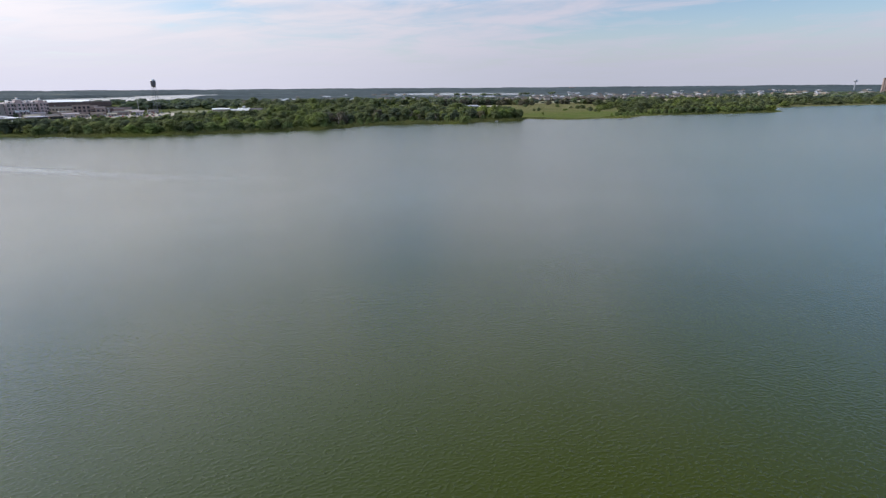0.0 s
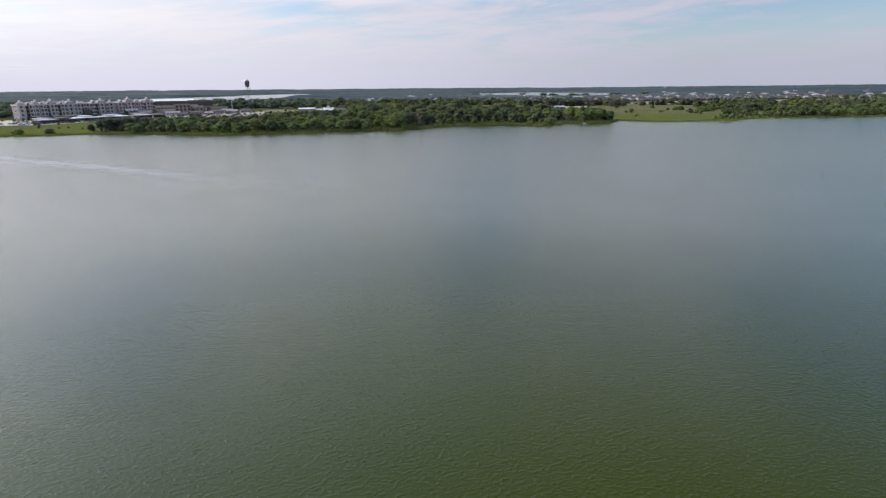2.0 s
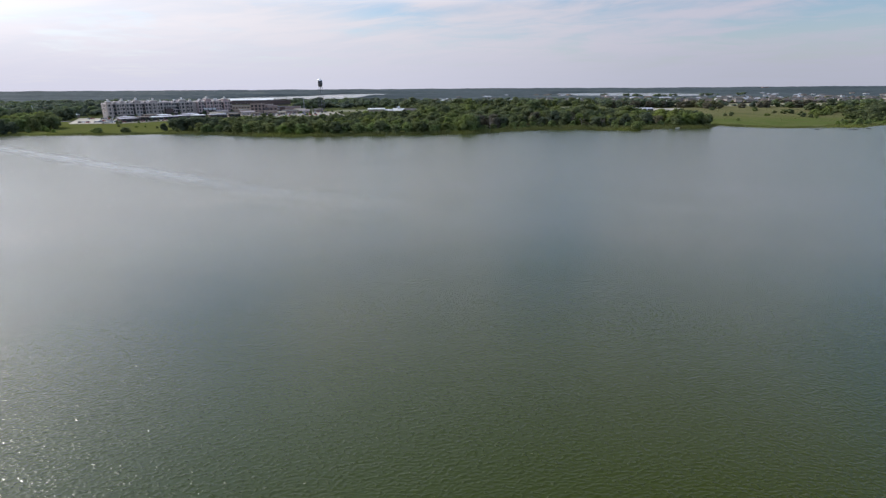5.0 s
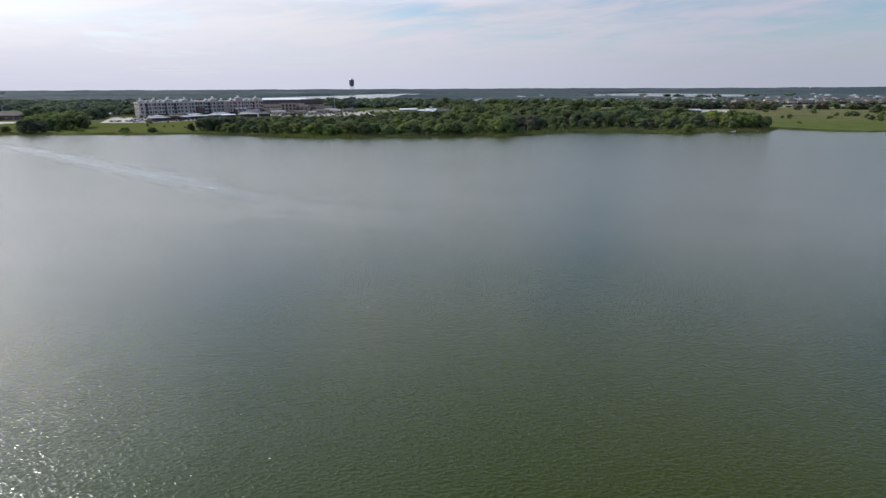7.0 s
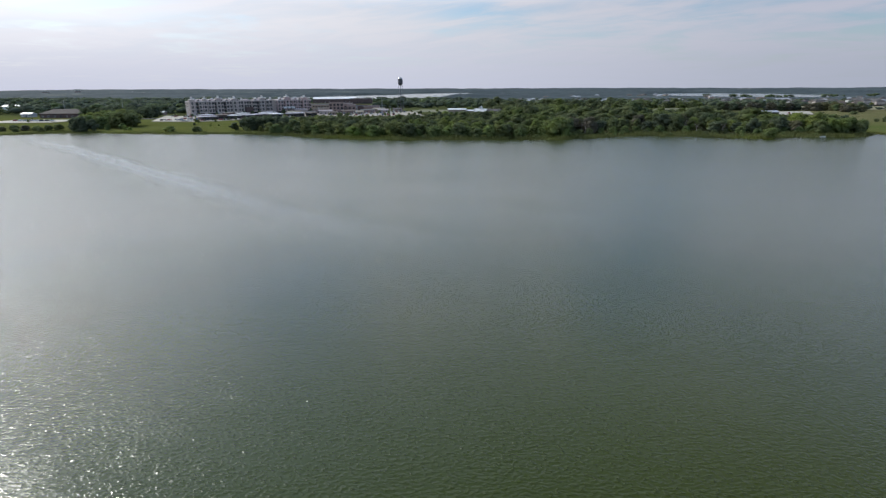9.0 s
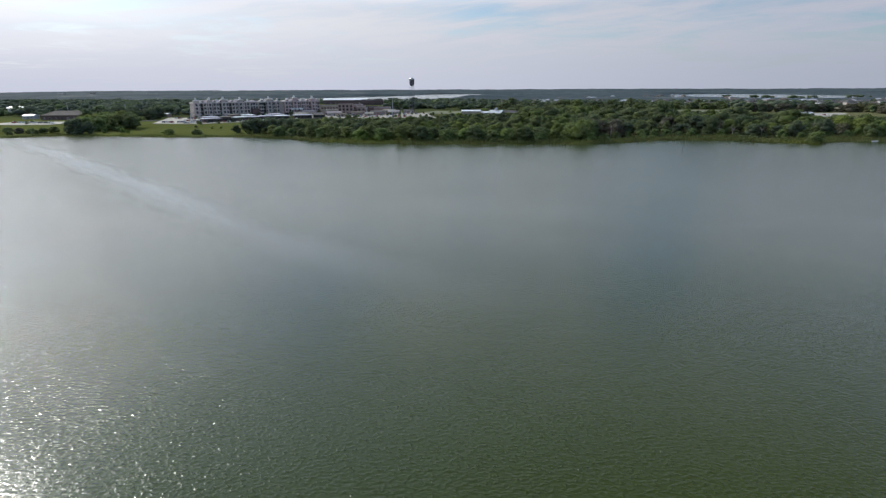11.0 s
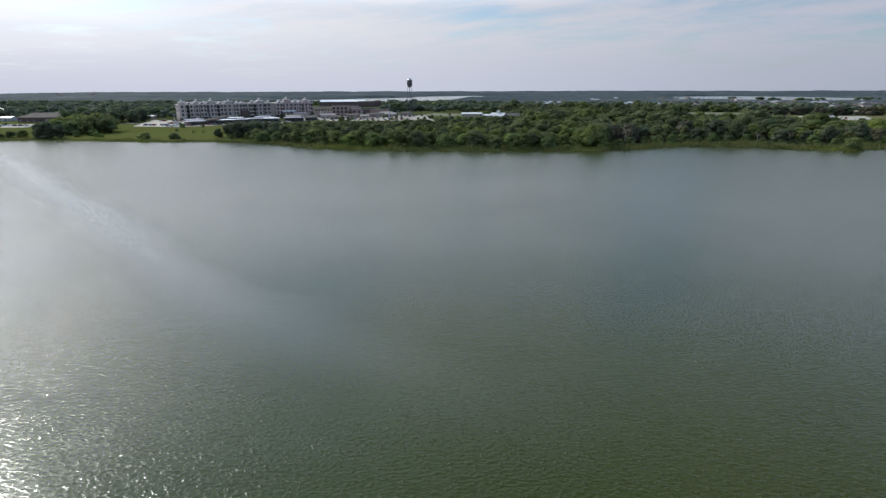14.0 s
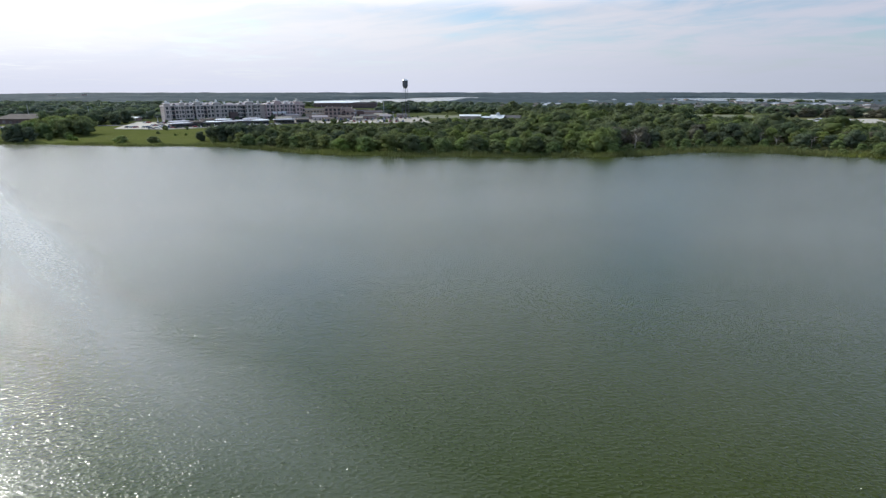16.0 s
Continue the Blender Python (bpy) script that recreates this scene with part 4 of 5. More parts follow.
def right_shore():
    for x, y, h in ((245, 498, 2.2), (270, 560, 4.0), (265, 562, 2.6), (300, 556, 2.4), (305, 560, 2.0), (335, 640, 3.8), (355, 610, 3.6), (336, 566, 2.2), (344, 570, 2.6), (352, 566, 2.0), (318, 480, 2.4), (230, 520, 2.4)):
        plant("bush" if h < 4 else "oak", x, y, h, 1.1, "lone bush on the open marsh meadow" if h < 4 else "lone broad tree on the open marsh meadow")
    # low pale shrubs, then taller trees, on the headland
    for x in np.arange(300, 530, 7.0):
        for row in range(2):
            px = x + rng.uniform(-3, 3)
            kind = "willow" if rng.random() < 0.4 else "light" if rng.random() < 0.5 else "oak"
            plant(kind, px, float(shore(px)) + 9 + row * 9 + rng.uniform(-2, 4), rng.uniform(1.8, 3.6) + 2.8 * float(smooth(px, 350, 420)), 1.15,
                  "broad green tree on the low headland")
    for x in np.arange(206, 332, 6.5):       # a dark wall of trees behind the barn
        plant("brown" if rng.random() < 0.6 else "dark", x + rng.uniform(-2, 2), 752 + rng.uniform(-6, 8), rng.uniform(7.0, 9.2), rng.uniform(1.1, 1.4), "tall dull brown tree in the row behind the barn")
    # a loose line of dull brown trees before the mown field
    for x, y, h, kind in ((318, 716, 6.5, "brown"), (326, 722, 7.5, "brown"), (335, 718, 6.0, "brown"), (364, 722, 5.5, "brown"), (388, 728, 6.5, "brown"), (398, 732, 7.5, "brown"),
                          (418, 716, 6.0, "oak"), (430, 724, 7.5, "brown"), (442, 722, 8.0, "brown"), (452, 728, 6.5, "brown"), (476, 730, 8.5, "dark"), (484, 724, 6.0, "oak"),
                          (512, 722, 6.5, "dark"), (520, 730, 5.5, "dark"), (545, 728, 6.0, "oak"), (300, 664, 3.0, "bush"), (345, 660, 3.4, "oak"), (372, 640, 2.4, "bush")):
        plant(kind, x, y, 1.15 * h, rng.uniform(1.2, 1.6), "dull brown tree before the mown field" if kind == "brown" else "dark green tree before the mown field")
    for x in np.arange(345, 815, 10.0):       # garden trees between the fence and the houses
        if rng.random() < 0.75:
            near_wood.append((x + rng.uniform(-3, 3), 895 + 0.086 * (x - 340) + rng.uniform(0, 4), rng.uniform(3.2, 6.2)))
    for x0, x1, y0, y1, step, lo, hi in ((325, 400, 484, 600, 8, 2.6, 4.8), (400, 560, 490, 660, 11, 5.0, 8.5), (545, 980, 560, 680, 12, 5, 8), (560, 700, 660, 765, 17, 4.5, 7.5)):
        p = scatter(x0, x1, y0, y1, step)
        p = p[p[:, 1] - shore(p[:, 0]) > 8]
        clump = np.sin(p[:, 0] * 0.11 + 1.7 * np.sin(p[:, 1] * 0.05)) * np.sin(p[:, 1] * 0.09 + 0.7)
        for (x, y), q in zip(p, clump):
            if q > -0.35 + 0.45 * (x < 400):
                near_wood.append((x, y, rng.uniform(lo, hi) * (0.85 + 0.45 * q)))


shore_woods()
left_shore()
right_shore()
for protos, _, _ in KINDS.values():
    for ob in protos:
        for o in (*ob.children_recursive, ob):
            bpy.data.objects.remove(o)


def forest(name, spots, variants, material, label, squash=(0.85, 1.2)):
    """Many crowns in one mesh. spots: x, y, height, width over height."""
    S = np.array(spots)
    r = np.random.default_rng(len(S))
    pick = r.integers(0, len(variants), len(S))
    Vs, Fs, Ts, base = [], [], [], 0
    for k, (V, F) in enumerate(variants):
        q = S[pick == k]
        n = len(q)
        if not n:
            continue
        a = r.uniform(0, 6.28, n)
        ca, sa = np.cos(a)[:, None], np.sin(a)[:, None]
        w = (q[:, 2] * q[:, 3] * r.uniform(*squash, n))[:, None]
        x = (V[None, :, 0] * ca - V[None, :, 1] * sa) * w + q[:, 0:1]
        y = (V[None, :, 0] * sa + V[None, :, 1] * ca) * w + q[:, 1:2]
        z = V[None, :, 2] * q[:, 2:3] + height(q[:, 0], q[:, 1])[:, None] - 0.1
        Vs.append(np.stack([x, y, z], -1).reshape(-1, 3))
        Fs.append((F[None] + (np.arange(n) * len(V))[:, None, None] + base).reshape(-1, 4))
        Ts.append(np.repeat(r.random(n) ** 1.3, len(V)))
        base += n * len(V)
    me = quads_to_mesh(name, np.concatenate(Vs), np.concatenate(Fs), material, np.concatenate(Ts))
    return tagged(new(name, me), label, "woodland", kind="stuff")


NEARV = [crown_arrays(np.random.default_rng(100 + i), 8, 184, 0.052, 0.52, 0.12, 0.92, core=ICO1, coresize=0.80) for i in range(5)]
MIDV = [crown_arrays(np.random.default_rng(120 + i), 4, 40, 0.100, 0.60, 0.16, 0.90, core=ICO1, coresize=0.92) for i in range(5)]
FARV = [crown_arrays(np.random.default_rng(140 + i), 2, 12, 0.17, 0.66, 0.25, 0.85, core=ICO1, coresize=1.12) for i in range(4)]

forest("woodland", [(x, y, h, rng.uniform(1.25, 1.8)) for x, y, h in near_wood], NEARV, WOODS, "dense green broad-leaved wood behind the shore")


def wedge(p):
    """What can be seen at all from over the lake."""
    return np.abs(p[:, 0]) < 1.75 * p[:, 1] + 60


def middle_woods():
    p = scatter(-1500, 1700, 520, 1250, 18.0)
    v = p[:, 1] - shore(p[:, 0])
    keep = (v > 120) & wedge(p) & free(p, 3) & ((p[:, 1] > 640) | (p[:, 0] < -345) | (p[:, 0] > 560))
    keep &= ~((p[:, 0] > -185) & (p[:, 0] < 208) & (v < 400))
    # open ground and streets thin the trees out
    gap = np.sin(p[:, 0] * 0.013 + 1.3 * np.sin(p[:, 1] * 0.006)) * np.sin(p[:, 1] * 0.017 + 2)
    town = smooth(p[:, 0], 250, 420)
    keep &= (gap < 0.6 - 0.45 * town) & (rng.random(len(p)) < 0.85)
    p = p[keep]
    h = rng.uniform(7.5, 12.5, len(p)) * (1 - 0.25 * smooth(p[:, 0], 250, 420))
    low = smooth(p[:, 1], 1000, 1350)
    suburb = smooth(p[:, 0], -200, -80) * smooth(p[:, 1], 740, 940)
    h = h * (1 - np.maximum(0.5 * low, 0.38 * suburb))
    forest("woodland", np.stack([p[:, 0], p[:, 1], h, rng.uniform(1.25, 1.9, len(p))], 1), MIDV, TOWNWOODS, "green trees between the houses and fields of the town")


def far_woods():
    """The closed canopy of the distant country, and single crowns on the lake banks."""
    r = np.random.default_rng(31)
    xs = np.arange(-4600, 4700, 15.0)
    ys = np.concatenate((np.arange(1160, 2600, 20.0), np.arange(2600, 4880, 46.0)))
    X, Y = np.meshgrid(xs, ys)
    X = X + r.uniform(-5, 5, X.shape)
    Y = Y + r.uniform(-8, 8, Y.shape)
    f = np.minimum(lakes(X, Y), 4)
    ahead = np.minimum(np.minimum(lakes(X, Y + 160), lakes(X, Y + 320)), lakes(X, Y + 480))
    stand = np.sin(X * 0.006 + 1.3 * np.sin(Y * 0.004)) * np.sin(Y * 0.009 + 1)
    H = 5.4 + 2.2 * np.sin(X * 0.013 + 1.9 * np.sin(Y * 0.0052)) * np.sin(Y * 0.0071 + 0.002 * X) + 1.4 * stand + 0.9 * np.sin(X * 0.021 + 2 * np.sin(Y * 0.013)) + r.uniform(-1.9, 2.1, X.shape)
    H = H * (0.35 + 0.65 * smooth(ahead, 1.0, 1.5)) * (1 - 0.3 * smooth(X, -150, 50) * (1 - smooth(Y, 1900, 2300)))
    H = H * (1 - 0.55 * smooth(X, 120, 420) * (1 - smooth(Y, 1900, 2700)))
    town = (r.random(X.shape) < 0.10 + 0.10 * smooth(X, 0, 400)) & (Y < 2300)
    H = np.where(town, H * 0.35, H)
    edge = smooth(Y, 1165, 1300) * (0.55 + 0.45 * smooth(Y, 1350, 1500))
    Z = height(X, Y) - 0.6 + (H + 0.6) * smooth(f, 1.12, 1.32) * edge
    n, k = X.shape
    idx = np.arange(n * k).reshape(n, k)
    F = np.stack([idx[:-1, :-1], idx[:-1, 1:], idx[1:, 1:], idx[1:, :-1]], -1).reshape(-1, 4)
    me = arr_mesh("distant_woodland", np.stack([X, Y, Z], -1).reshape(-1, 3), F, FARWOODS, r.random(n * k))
    tagged(new("distant_woodland", me), "distant woodland, its colour blued for haze, that runs to the horizon", "woodland", kind="stuff")
    spots = []
    for cx, cy, n in ((455, 1690, 5), (520, 1672, 4), (548, 1668, 6), (610, 1662, 5), (640, 1660, 4), (742, 1668, 6), (770, 1672, 3), (860, 1700, 6), (-420, 1390, 5), (-505, 1372, 6), (-560, 1380, 5), (-625, 1402, 6), (-385, 1402, 5), (-462, 1374, 5), (-350, 1440, 6)):
        for _ in range(n):
            spots.append((cx + rng.uniform(-12, 12), cy + rng.uniform(-8, 8), rng.uniform(5.5, 9.0), rng.uniform(1.1, 1.7)))
    forest("woodland", spots, FARV, TOWNWOODS, "trees with haze-blued leaves on the banks of distant lakes")


middle_woods()
far_woods()

# ---- reeds and rough grass ----


def blades(name, pts, h, wide, material, label, per=3):
    r = np.random.default_rng(5)
    P = np.repeat(pts, per, 0)
    n = len(P)
    a = r.uniform(0, 6.28, n)
    hh = np.repeat(h, per) * r.uniform(0.6, 1.15, n)
    off = r.uniform(-0.6, 0.6, (n, 2))
    x, y = P[:, 0] + off[:, 0], P[:, 1] + off[:, 1]
    z = height(x, y) - 0.15
    lean = r.normal(0, 0.25, (n, 2))
    w = wide * r.uniform(0.7, 1.3, n)
    ca, sa = np.cos(a) * w, np.sin(a) * w
    V = np.stack([np.stack([x - ca, y - sa, z], 1), np.stack([x + ca, y + sa, z], 1),
                  np.stack([x + ca * 0.9 + lean[:, 0] * 0.5 * hh, y + sa * 0.9 + lean[:, 1] * 0.5 * hh, z + hh * 0.62], 1),
                  np.stack([x + lean[:, 0] * hh, y + lean[:, 1] * hh, z + hh], 1)], 1).reshape(-1, 3)
    F = np.arange(4 * n).reshape(n, 4)
    me = quads_to_mesh(name, V, F, material, np.repeat(np.repeat(r.random(len(pts)), per), 4))
    tagged(new(name, me), label, "plants", kind="stuff")


def reed_bed():
    pts, hs = [], []
    for x in np.arange(-430, 560, 0.42):
        deep = 7.5 if x < -180 else float(np.interp(x, (-180, -70, 30, 60), (8.0, 11.0, 17.0, 21.0))) if x < 205 else 9.0
        deep *= 0.8 + 0.3 * math.sin(x * 0.09) + 0.15 * math.sin(x * 0.31)
        tall = 1.4 if x < -185 else 2.0 if x < 205 else 1.2
        for k in range(int(deep / 0.8)):
            v = rng.uniform(-0.8, deep)
            pts.append((x + rng.uniform(-0.3, 0.3), float(shore(x)) + v))
            hs.append(tall * rng.uniform(0.6, 1.2) * (0.85 + 0.4 * math.sin(x * 0.23 + 2 * math.sin(v * 0.5)) * math.sin(x * 0.061 + v * 0.3)))
    blades("reed_bed", np.array(pts), np.array(hs), 0.13, REED, "belt of yellow-green reeds along the waterline", 2)


def rough_grass():
    p = np.stack([rng.uniform(-425, -180, 10500), rng.uniform(408, 500, 10500)], 1)
    v = p[:, 1] - shore(p[:, 0])
    p = p[(v > 3) & (rng.random(len(p)) < 0.75)]
    blades("rough_grass", p, rng.uniform(0.15, 0.35, len(p)), 0.22, GRASS, "rough tufted grass on the open shore meadow", 2)
    p = np.stack([rng.uniform(208, 560, 18000), rng.uniform(445, 700, 18000)], 1)
    p = p[(p[:, 1] - shore(p[:, 0]) > 3) & (rng.random(len(p)) < 0.75)]
    blades("marsh_grass", p, rng.uniform(0.2, 0.5, len(p)), 0.22, REED, "pale olive marsh grass on the low meadow", 2)


reed_bed()
rough_grass()

# ---- buildings ----
FENCEWOOD = plain("dark_fence_boards", (0.060, 0.042, 0.034), (0.095, 0.070, 0.056), 0.4, 0.9)



def window_mesh(w, h):
    """A surround with a sill; the pane sits in it."""
    bm = box(-w / 2 - 0.12, w / 2 + 0.12, -0.12, 0.05, h, h + 0.15)
    box(-w / 2 - 0.2, w / 2 + 0.2, -0.2, 0.05, -0.18, 0.0, bm)
    box(-w / 2 - 0.12, -w / 2, -0.1, 0.05, 0, h, bm)
    box(w / 2, w / 2 + 0.12, -0.1, 0.05, 0, h, bm)
    box(-0.05, 0.05, -0.08, 0.05, 0, h, bm)
    return bm


class Windows:
    """Windows of one size that share their meshes."""

    def __init__(self, w, h, trim):
        self.w, self.h, self.mat, self.surround, self.pane = w, h, trim, None, None

    def put(self, parent, m):
        if self.surround is None:
            self.surround = part("window", window_mesh(self.w, self.h), self.mat, parent, at=m)
            self.pane = part("pane", box(-self.w / 2, self.w / 2, -0.03, 0.04, 0, self.h), GLASS, self.surround, "dark reflecting glass")
            return
        f = again(self.surround, parent, m)
        again(self.pane, f, Matrix())["label"] = "dark reflecting glass"


def side_pose(x, y, z, side):
    """On a front (-y), back (+y), left (-x) or right (+x) face."""
    return pose(x, y, z, 0, 0, {"front": 0, "back": 180, "left": -90, "right": 90}[side])


def apartment_building():
    ax, ay, bx, by = -336.0, 571.0, -250.0, 664.0
    length = math.hypot(bx - ax, by - ay)
    root = new("apartment_building")
    root.matrix_basis = pose(ax, ay, hz(ax, ay), 0, 0, math.degrees(math.atan2(by - ay, bx - ax)))
    tagged(root, "long four-storey cream and rose apartment block with turrets", "building")
    win = Windows(1.9, 2.4, STUCCO_TRIM)
    doors = Windows(2.0, 2.3, DARKMETAL)
    shopfront = Windows(2.2, 2.6, DARKMETAL)
    floors, storey = 4, 3.55
    top = floors * storey
    slab = rail = None
    wings = ((0.0, 53.0, 0.0, STUCCO, "cream stucco wing with recesses coloured dark for shade"), (62.0, 84.0, 0.0, STUCCO, "cream stucco wing with recesses coloured dark for shade"), (88.0, length, -3.0, ROSE, "pale rose stucco wing"))
    for x0, x1, front, mat, lab in wings:
        # dark brick colour in the cream wings' recesses stands in for their shade
        body = part("wing", box(x0, x1, front + 1.6, 17, -0.5, top), DARKBRICK if mat is STUCCO else mat, root, lab)
        part("cornice", box(x0 - 0.5, x1 + 0.5, front - 0.4, 17.5, top, top + 0.45), STUCCO_TRIM, body)
        par = bmesh.new()
        for q in ((x0, x1, front, front + 0.3), (x0, x1, 16.7, 17), (x0, x0 + 0.3, front + 0.3, 16.7), (x1 - 0.3, x1, front + 0.3, 16.7)):
            box(*q, top + 0.45, top + 0.85, par)
        part("parapet", par, STUCCO_TRIM, body, "pale cream parapet")
        part("roof", hip(x0 + 0.3, x1 - 0.3, front + 0.3, 16.7, top + 0.45, 2.3, 0.0), PINKROOF, body, "low faded pink tiled roof")
        for k in range(int((x1 - x0) / 9)):
            ux = x0 + 5 + k * 9 + rng.uniform(-1, 1)
            part("roof_unit", box(ux, ux + 2.2, 7.4, 9.4, top + 1.6, top + 3.4, bevel=0.08), WHITE, body, "white rooftop cooling unit")
        for k in range(int((x1 - x0) / 5.5)):            # little gabled dormers along the eaves
            ux = x0 + 3.2 + k * 5.5
            dm = part("dormer", gable_walls(-1.5, 1.5, -1.1, 1.1, 0.0, 1.1, 0.9), mat, body, at=pose(ux, front + 2.0, top + 0.45, 0, 0, 90))
            part("dormer_roof", gable(-1.5, 1.5, -1.1, 1.1, 1.1, 0.9, 0.25, 0.15), STUCCO_TRIM, dm, "small pale gable roof")
            part("pane", box(-1.62, -1.5, -0.55, 0.55, 0.15, 1.15), GLASS, dm, "dark reflecting glass")
        part("end_wall", box(x0 - 0.12, x0, front + 1.6, 17, -0.5, top), mat, body)
        n = max(3, round((x1 - x0) / 8.6))
        for i in range(n):
            c0 = x0 + i * (x1 - x0) / n
            c1 = c0 + (x1 - x0) / n - 2.8
            pier = part("pier", box(c0, c1, front, front + 1.6, 3.4, top), mat, body)
            part("pier_base", box(c0 - 0.1, c1 + 0.1, front - 0.12, front + 1.6, -0.5, 3.4), DARKBRICK, pier, "dark brick ground storey")
            for f in range(floors):
                for k in range(2):
                    (win if f else shopfront).put(pier, pose(c0 + (k + 0.5) * (c1 - c0) / 2, front - (0.14 if f == 0 else 0.02), f * storey + (0.9 if f else 0.4)))
                doors.put(body, pose(c1 + 1.4, front + 1.58, f * storey + 0.15))
                if f:
                    m = pose(c1 + 1.4, front, f * storey)
                    if slab is None:
                        slab = part("balcony", box(-1.4, 1.4, 0.1, 1.6, -0.1, 0.12), STUCCO_TRIM, body, at=m)
                        bmr = box(-1.4, 1.4, 0.12, 0.18, 1.0, 1.08)
                        for r_ in range(12):
                            box(-1.36 + r_ * 0.24, -1.32 + r_ * 0.24, 0.13, 0.17, 0.12, 1.0, bmr)
                        rail = part("railing", bmr, DARKMETAL, slab, "dark metal railing")
                    else:
                        again(rail, again(slab, body, m), Matrix())["label"] = "dark metal railing"
        for f in range(floors):
            for i in range(3):
                win.put(body, side_pose(x0 - 0.14, front + 4.5 + i * 4.6, f * storey + 0.95, "left"))
    # set-back links between the wings
    part("link", box(53, 62, 1.2, 15, -0.5, top + 0.4), STUCCO, root, "cream recessed link")
    part("porch", box(54, 61.5, -3.0, 1.2, -0.5, 8.2, bevel=0.05), DARKBRICK, root, "dark brick entrance block")
    part("link_roof", hip(53, 62, 1.2, 15, top + 0.4, 2.2, 0.0), PINKROOF, root, "low faded pink tiled roof")
    for f in range(2, 4):
        for x in (55.0, 57.5, 60.0):
            win.put(root.children[-3], pose(x, 1.18, f * storey + 0.9))
    part("link", box(84, 88, 2, 15, -0.5, top + 0.4), STUCCO, root, "cream recessed link")
    # corner turrets and gablets with small hipped caps
    for x, y, w, rise in ((2.6, -0.4, 4.8, 2.2), (15, 0.2, 3.6, 2.6), (28, 0.2, 4.4, 3.2), (44, 0.2, 4.6, 2.6), (51, -0.3, 3.6, 0.8), (73, 0.2, 5.2, 2.8), (81.5, -0.3, 3.6, 0.9),
                          (99, -3.0, 5.2, 3.6), (107, -2.9, 3.6, 0.9), (119, -3.0, 5.2, 2.8)):
        t = part("turret", box(x - w / 2, x + w / 2, y - 0.5, y + w - 0.5, -0.5, top + rise), ROSE if x > 85 else STUCCO, root)
        part("turret_cap", hip(x - w / 2, x + w / 2, y - 0.5, y + w - 0.5, top + rise, 1.1, 0.3), STUCCO_TRIM, t, "small pale hipped cap")
        lx, ly, lz = x, y + w / 2 - 0.5, top + rise + 0.7
        part("lantern", box(lx - 0.75, lx + 0.75, ly - 0.75, ly + 0.75, lz, lz + 1.3, bevel=0.05), WHITE, t, "small white roof lantern")
        part("lantern_cap", hip(lx - 0.75, lx + 0.75, ly - 0.75, ly + 0.75, lz + 1.3, 0.8, 0.25), STUCCO_TRIM, t)
        for f in range(1, floors):
            win.put(t, pose(x, y - 0.52, f * storey + 0.95))
    for k in range(3):
        x = 95.2 + k * 4.6
        aw = bmesh.new()
        ends = [[aw.verts.new((x + e, y_, z_)) for y_, z_ in ((-3.1, 7.9), (-5.4, 7.0), (-5.4, 5.9), (-5.3, 5.9), (-5.3, 6.85), (-3.1, 7.75))] for e in (-1.9, 1.9)]
        for k_ in range(6):
            aw.faces.new((ends[0][k_], ends[0][(k_ + 1) % 6], ends[1][(k_ + 1) % 6], ends[1][k_]))
        aw.faces.new(ends[0]), aw.faces.new(list(reversed(ends[1])))
        bmesh.ops.recalc_face_normals(aw, faces=aw.faces)
        part("awning", aw, WHITE, root, "bright white awning")


def flat_block(name, label, category, x, y, turn, w, d, h, wall, roof, bays=4, rows=1, overhang=0.6, door=True, roof_label="", win=(1.8, 1.6), parapet=0.6):
    root = new(name)
    root.matrix_basis = pose(x, y, hz(x, y), 0, 0, turn)
    tagged(root, label, category)
    body = part("wall", box(0, w, 0, d, -0.8, h), wall, root)
    part("roof", box(-overhang, w + overhang, -overhang, d + overhang, h, h + 0.4, bevel=0.05), roof, root, roof_label)
    if parapet:
        par = bmesh.new()
        for q in ((0, w, 0, 0.3), (0, w, d - 0.3, d), (0, 0.3, 0.3, d - 0.3), (w - 0.3, w, 0.3, d - 0.3)):
            box(*q, h + 0.4, h + 0.4 + parapet, par)
        part("parapet", par, wall, root)
    wn_ = Windows(*win, wall)
    for r_ in range(rows):
        for i in range(bays):
            if door and r_ == 0 and i == bays // 2:
                dr = part("door", box(-0.9, 0.9, -0.08, 0.05, -0.2, 2.2, bevel=0.03), DARKMETAL, body, "dark double door", pose((i + 0.5) * w / bays, 0, 0.2))
                part("handle", box(-0.1, 0.1, -0.14, -0.08, 1.0, 1.1), STEEL, dr)
            else:
                wn_.put(body, pose((i + 0.5) * w / bays, -0.02, r_ * 3.4 + 1.0))
        for i in range(max(2, int(d / 5))):
            wn_.put(body, side_pose(-0.02, (i + 0.5) * d / max(2, int(d / 5)), r_ * 3.4 + 1.0, "left"))
    return root


